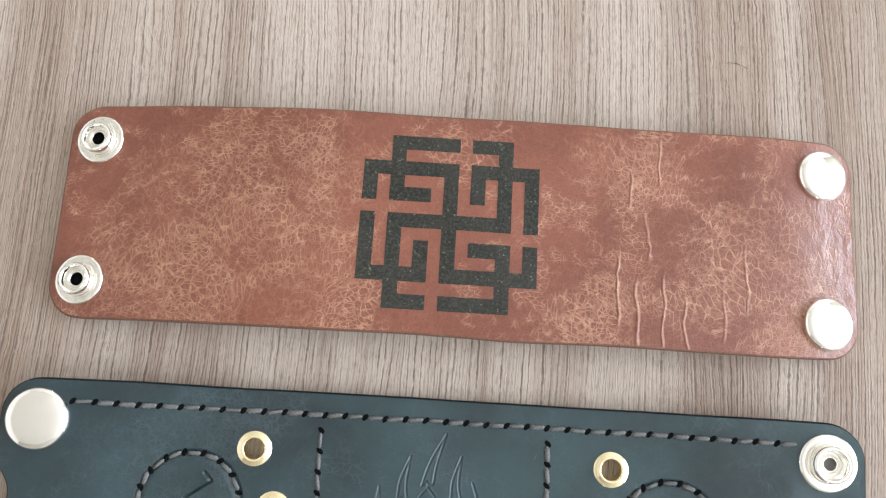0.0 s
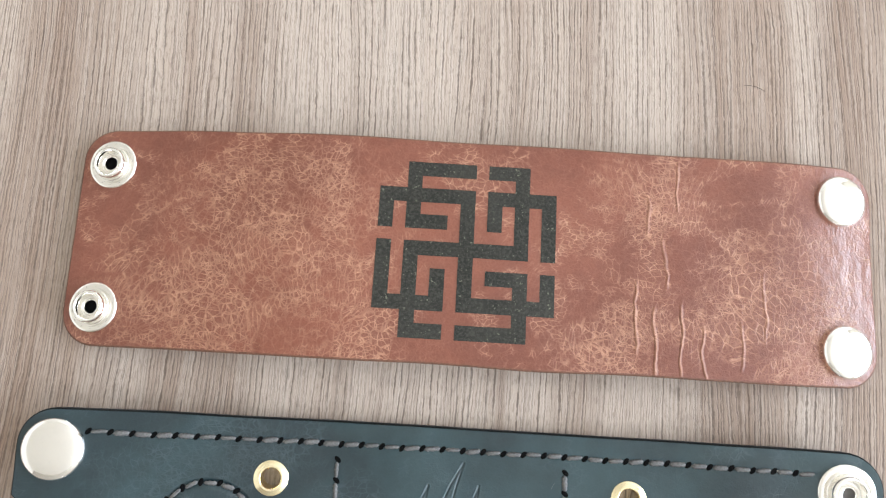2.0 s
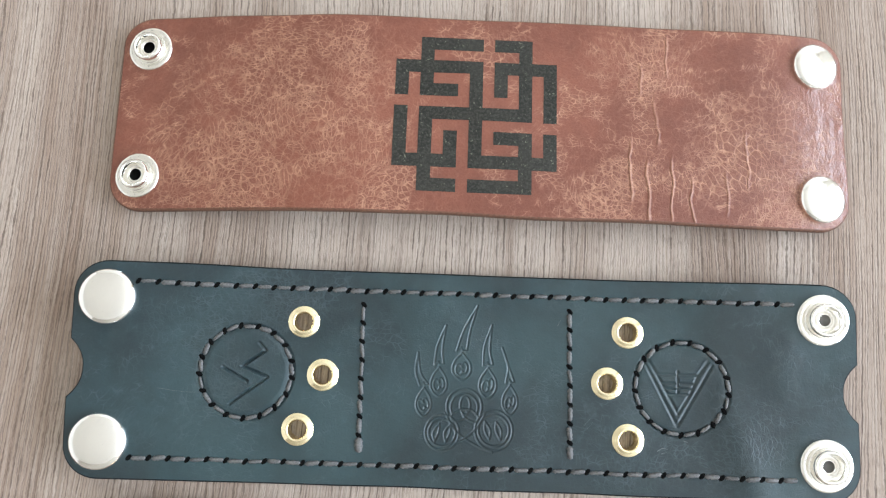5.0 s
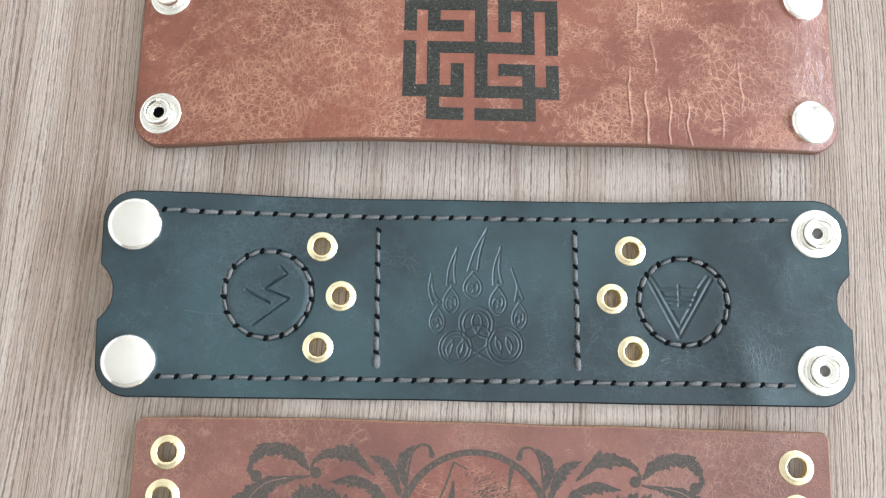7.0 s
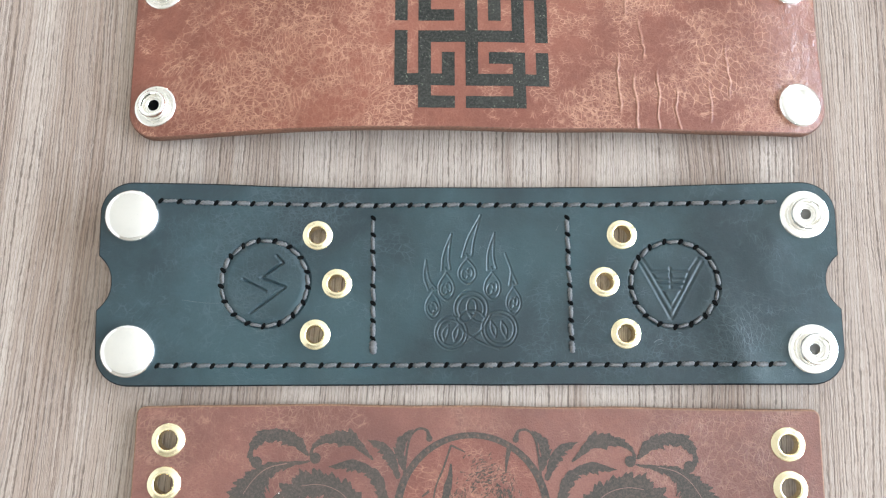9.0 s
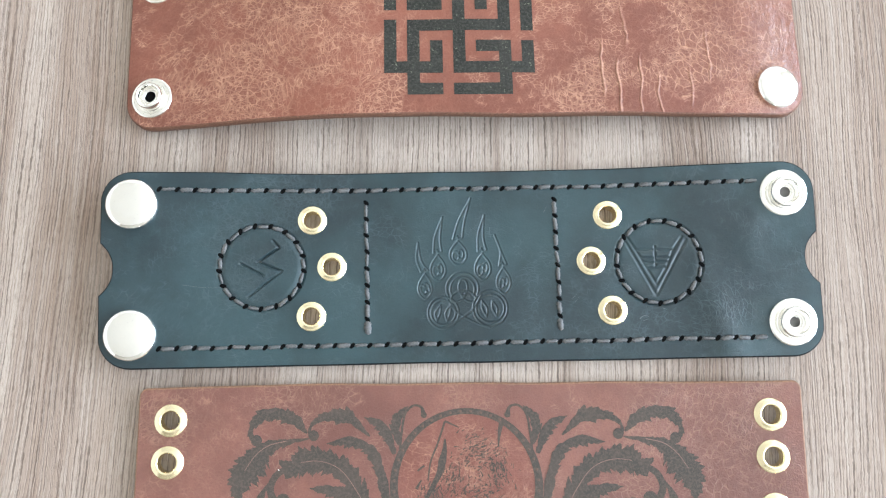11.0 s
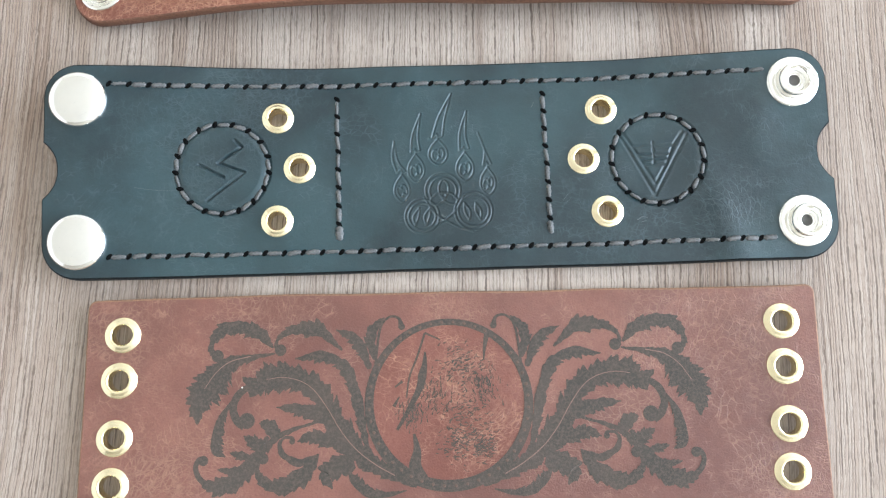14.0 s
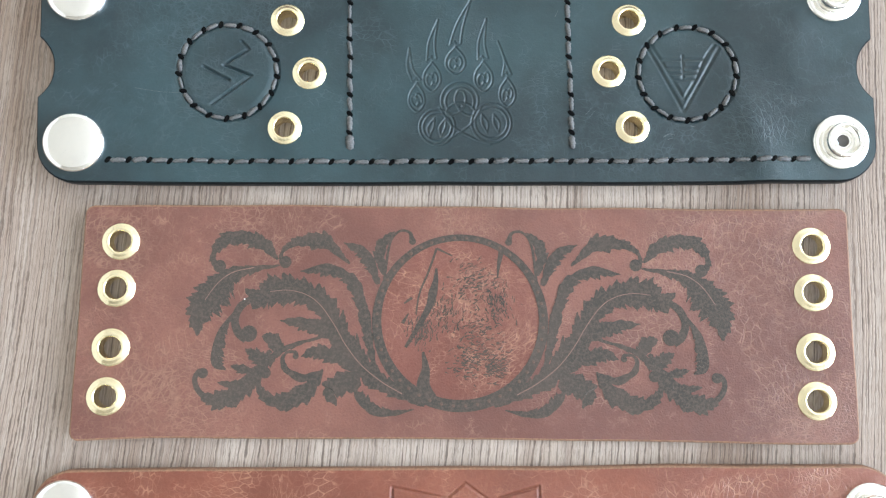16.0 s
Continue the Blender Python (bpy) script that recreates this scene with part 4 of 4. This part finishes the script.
    # round scroll ends
    for u, v, r in [(-50.4, -3.6, 1.96), (-58.2, 12.5, 1.53), (-42.4, 13.7, 1.47), (-11.7, 19.1, 0.86), (-60.8, -13.0, 1.22), (-46.2, -12.8, 1.35), (-46.2, -12.7, 1.22), (-39.1, -8.8, 0.73)]:
        disc = turned([(r, 0.0), (r * 0.5, 0.0), (0, 0.0)], 20)
        part("scroll_end", disc, SCORCH_PALE, rus.root, "dark burnt scroll end", shift=rus.place(MID + side * u, v, 0.03 + 0.0013 * next(layer)))


for side in (1, -1):
    ornament(side)

# the stained field of the medallion
field = turned([(19.4, 0.0), (12.0, 0.0), (5.0, 0.0), (0, 0.0)], 60)
for v in field.verts:
    v.co = rus.at(MID + v.co.x * 1000, -0.1 + v.co.y * 1030, 0.022)
part("medallion_field", field, STAINED, rus.root, "red-stained leather field")

# beaded ring of the medallion
hoop = bmesh.new()
for k in range(120):
    a0, a1 = 2 * math.pi * k / 120, 2 * math.pi * (k + 1) / 120
    wid = lambda a: 1.12 - 0.3 * math.sin(a)
    q = [rus.at(MID + (20.0 + s * wid(a)) * math.cos(a), 0.0 + (20.1 + s * wid(a)) * math.sin(a), 0.11) for a, s in ((a0, -1), (a0, 1), (a1, 1), (a1, -1))]
    hoop.faces.new([hoop.verts.new(p) for p in q])
bmesh.ops.remove_doubles(hoop, verts=hoop.verts[:], dist=1e-6)
hoop_ob = part("medallion_ring", hoop, SCORCH_PALE, rus.root, "burnt ring with pale beads")
for k in range(44):
    a = 2 * math.pi * (k + 0.5) / 44
    bead = turned([(0.42, 0.0), (0.3, 0.03), (0, 0.04)], 10)
    part("bead", bead, BEAD, hoop_ob, shift=rus.place(MID + 20.0 * math.cos(a), 20.1 * math.sin(a), 0.11))

# plain marks inside the medallion
marks = bmesh.new()
rnd = random.Random(5)
for ctrl, w0, w1 in (([(-5.8, 17.4), (-7.8, 11.5), (-9.8, 6.5), (-10.6, 1.5)], 0.3, 0.2), ([(-5.8, 17.4), (-1.9, 15.6)], 0.3, 0.15), ([(-5.8, 12.6), (-6.0, 9.4), (-6.6, 6.6)], 0.25, 1.1),
                     ([(-6.6, 6.6), (-7.4, 3.4), (-10.0, -1.5), (-13.0, -6.5)], 1.1, 0.35), ([(-8.8, -7.5), (-8.1, -11.5), (-8.6, -15.5), (-7.1, -19.5)], 0.3, 2.3),
                     ([(10.1, 17.6), (9.3, 13.6), (9.0, 10.4)], 0.75, 0.15), ([(-13.5, 4.0), (-11.6, 5.4)], 0.2, 0.35), ([(-13.8, -0.8), (-12.4, 1.6)], 0.45, 0.15)):
    ribbon(marks, rus, [(MID + u, v) for u, v in bezier(ctrl, 10)], w0, w1, 0.05)
PATCHES = ((3.0, 9.0, 4.2), (-3.0, 1.0, 4.0), (5.0, -3.0, 4.4), (9.0, 4.0, 3.0), (1.5, -9.0, 3.6), (-9.5, -3.0, 2.6), (8.0, -11.0, 2.6))
for k in range(900):
    pu, pv, spread = PATCHES[k % len(PATCHES)]
    u, v = MID + pu + rnd.gauss(0, spread * 0.6), pv + rnd.gauss(0, spread * 0.7)
    if math.hypot((u - MID) / 17.5, v / 18.0) > 1:
        continue
    b = rnd.uniform(-0.6, 0.6) + (0.3, 1.2, 0.1, 1.8, 0.0, 1.4, 0.2)[k % len(PATCHES)]
    ln = rnd.uniform(0.4, 1.7)
    bend = rnd.uniform(-0.3, 0.3)
    ribbon(marks, rus, [(u, v), (u + ln * 0.5 * math.cos(b), v + ln * 0.5 * math.sin(b) + bend), (u + ln * math.cos(b), v + ln * math.sin(b))], rnd.uniform(0.06, 0.2), 0.03, 0.04 + 0.00005 * k)
tagged(part("medallion_shading", marks, SCORCH_PALE, rus.root, "faint burnt flecks inside the ring"), kind="stuff")

# ---- brown wristband at the near edge ----
bro = Band("brown_wristband", 3.7, -122.4, 1.25, 2.8, [(-104, 3.8), (-70, 3.2), (0, 2.9), (70, 3.2), (104, 3.8)])
tagged(bro.root, "brown leather wristband with a grooved star and nickel snaps", "wristband", "wristbands on the table")
STARBOX = (-24, 24, 2, 26)
strap(bro, outline(100.5, 28.0, 9.0, None, 0.3, 31.0), [], [frame_loop(*STARBOX)], BROWN, RUSSET_EDGE, "brown leather with a pale cut edge")
make_cap(bro.root, bro.place(-92.5, 18.8), 7.4)
make_stud(bro.root, bro.place(93.0, 17.6))
STAR = [[(-17.6, 3), (-17.2, 23.7), (-4.6, 21.1), (-0.3, 24.5), (5.4, 20.4), (16.8, 23.7), (17.4, 3)]]
emboss_rect("star_panel", bro, *STARBOX, STAR, 0.28, 0.4, BROWN, bro.root, "grooved star in brown leather")

# ---- a stray fibre on the wood ----
fib = bmesh.new()
fpts = [(71.5, 124.0), (73.5, 124.1), (75.5, 123.6), (77.2, 122.7)]
prev = None
for x, y in bezier(fpts, 6):
    r = [fib.verts.new((x / 1000 + 0.00006 * a, y / 1000 + 0.00006 * b, 0.00005 + 0.00006 * c)) for a, b, c in ((0, 1, 0), (0, -1, 0), (0, 0, 1.2))]
    if prev:
        for k in range(3):
            fib.faces.new((prev[k], prev[(k + 1) % 3], r[(k + 1) % 3], r[k]))
    prev = r
tagged(link("fibre", fib, HAIR), "short dark stray fibre on the laminate", "fibre")

# ---- a white crumb on the russet leather ----
crumb_bm = bmesh.new()
bmesh.ops.create_icosphere(crumb_bm, subdivisions=2, radius=0.0002)
for v in crumb_bm.verts:
    v.co *= 1 + 0.3 * noise.noise(v.co * 3000)
crumb = link("crumb", crumb_bm, CRUMB)
crumb.matrix_world = Matrix.Translation(rus.root.matrix_world @ rus.at(-53.4, 4.6, 0.4))
tagged(crumb, "tiny white crumb lying on the russet leather", "crumb")
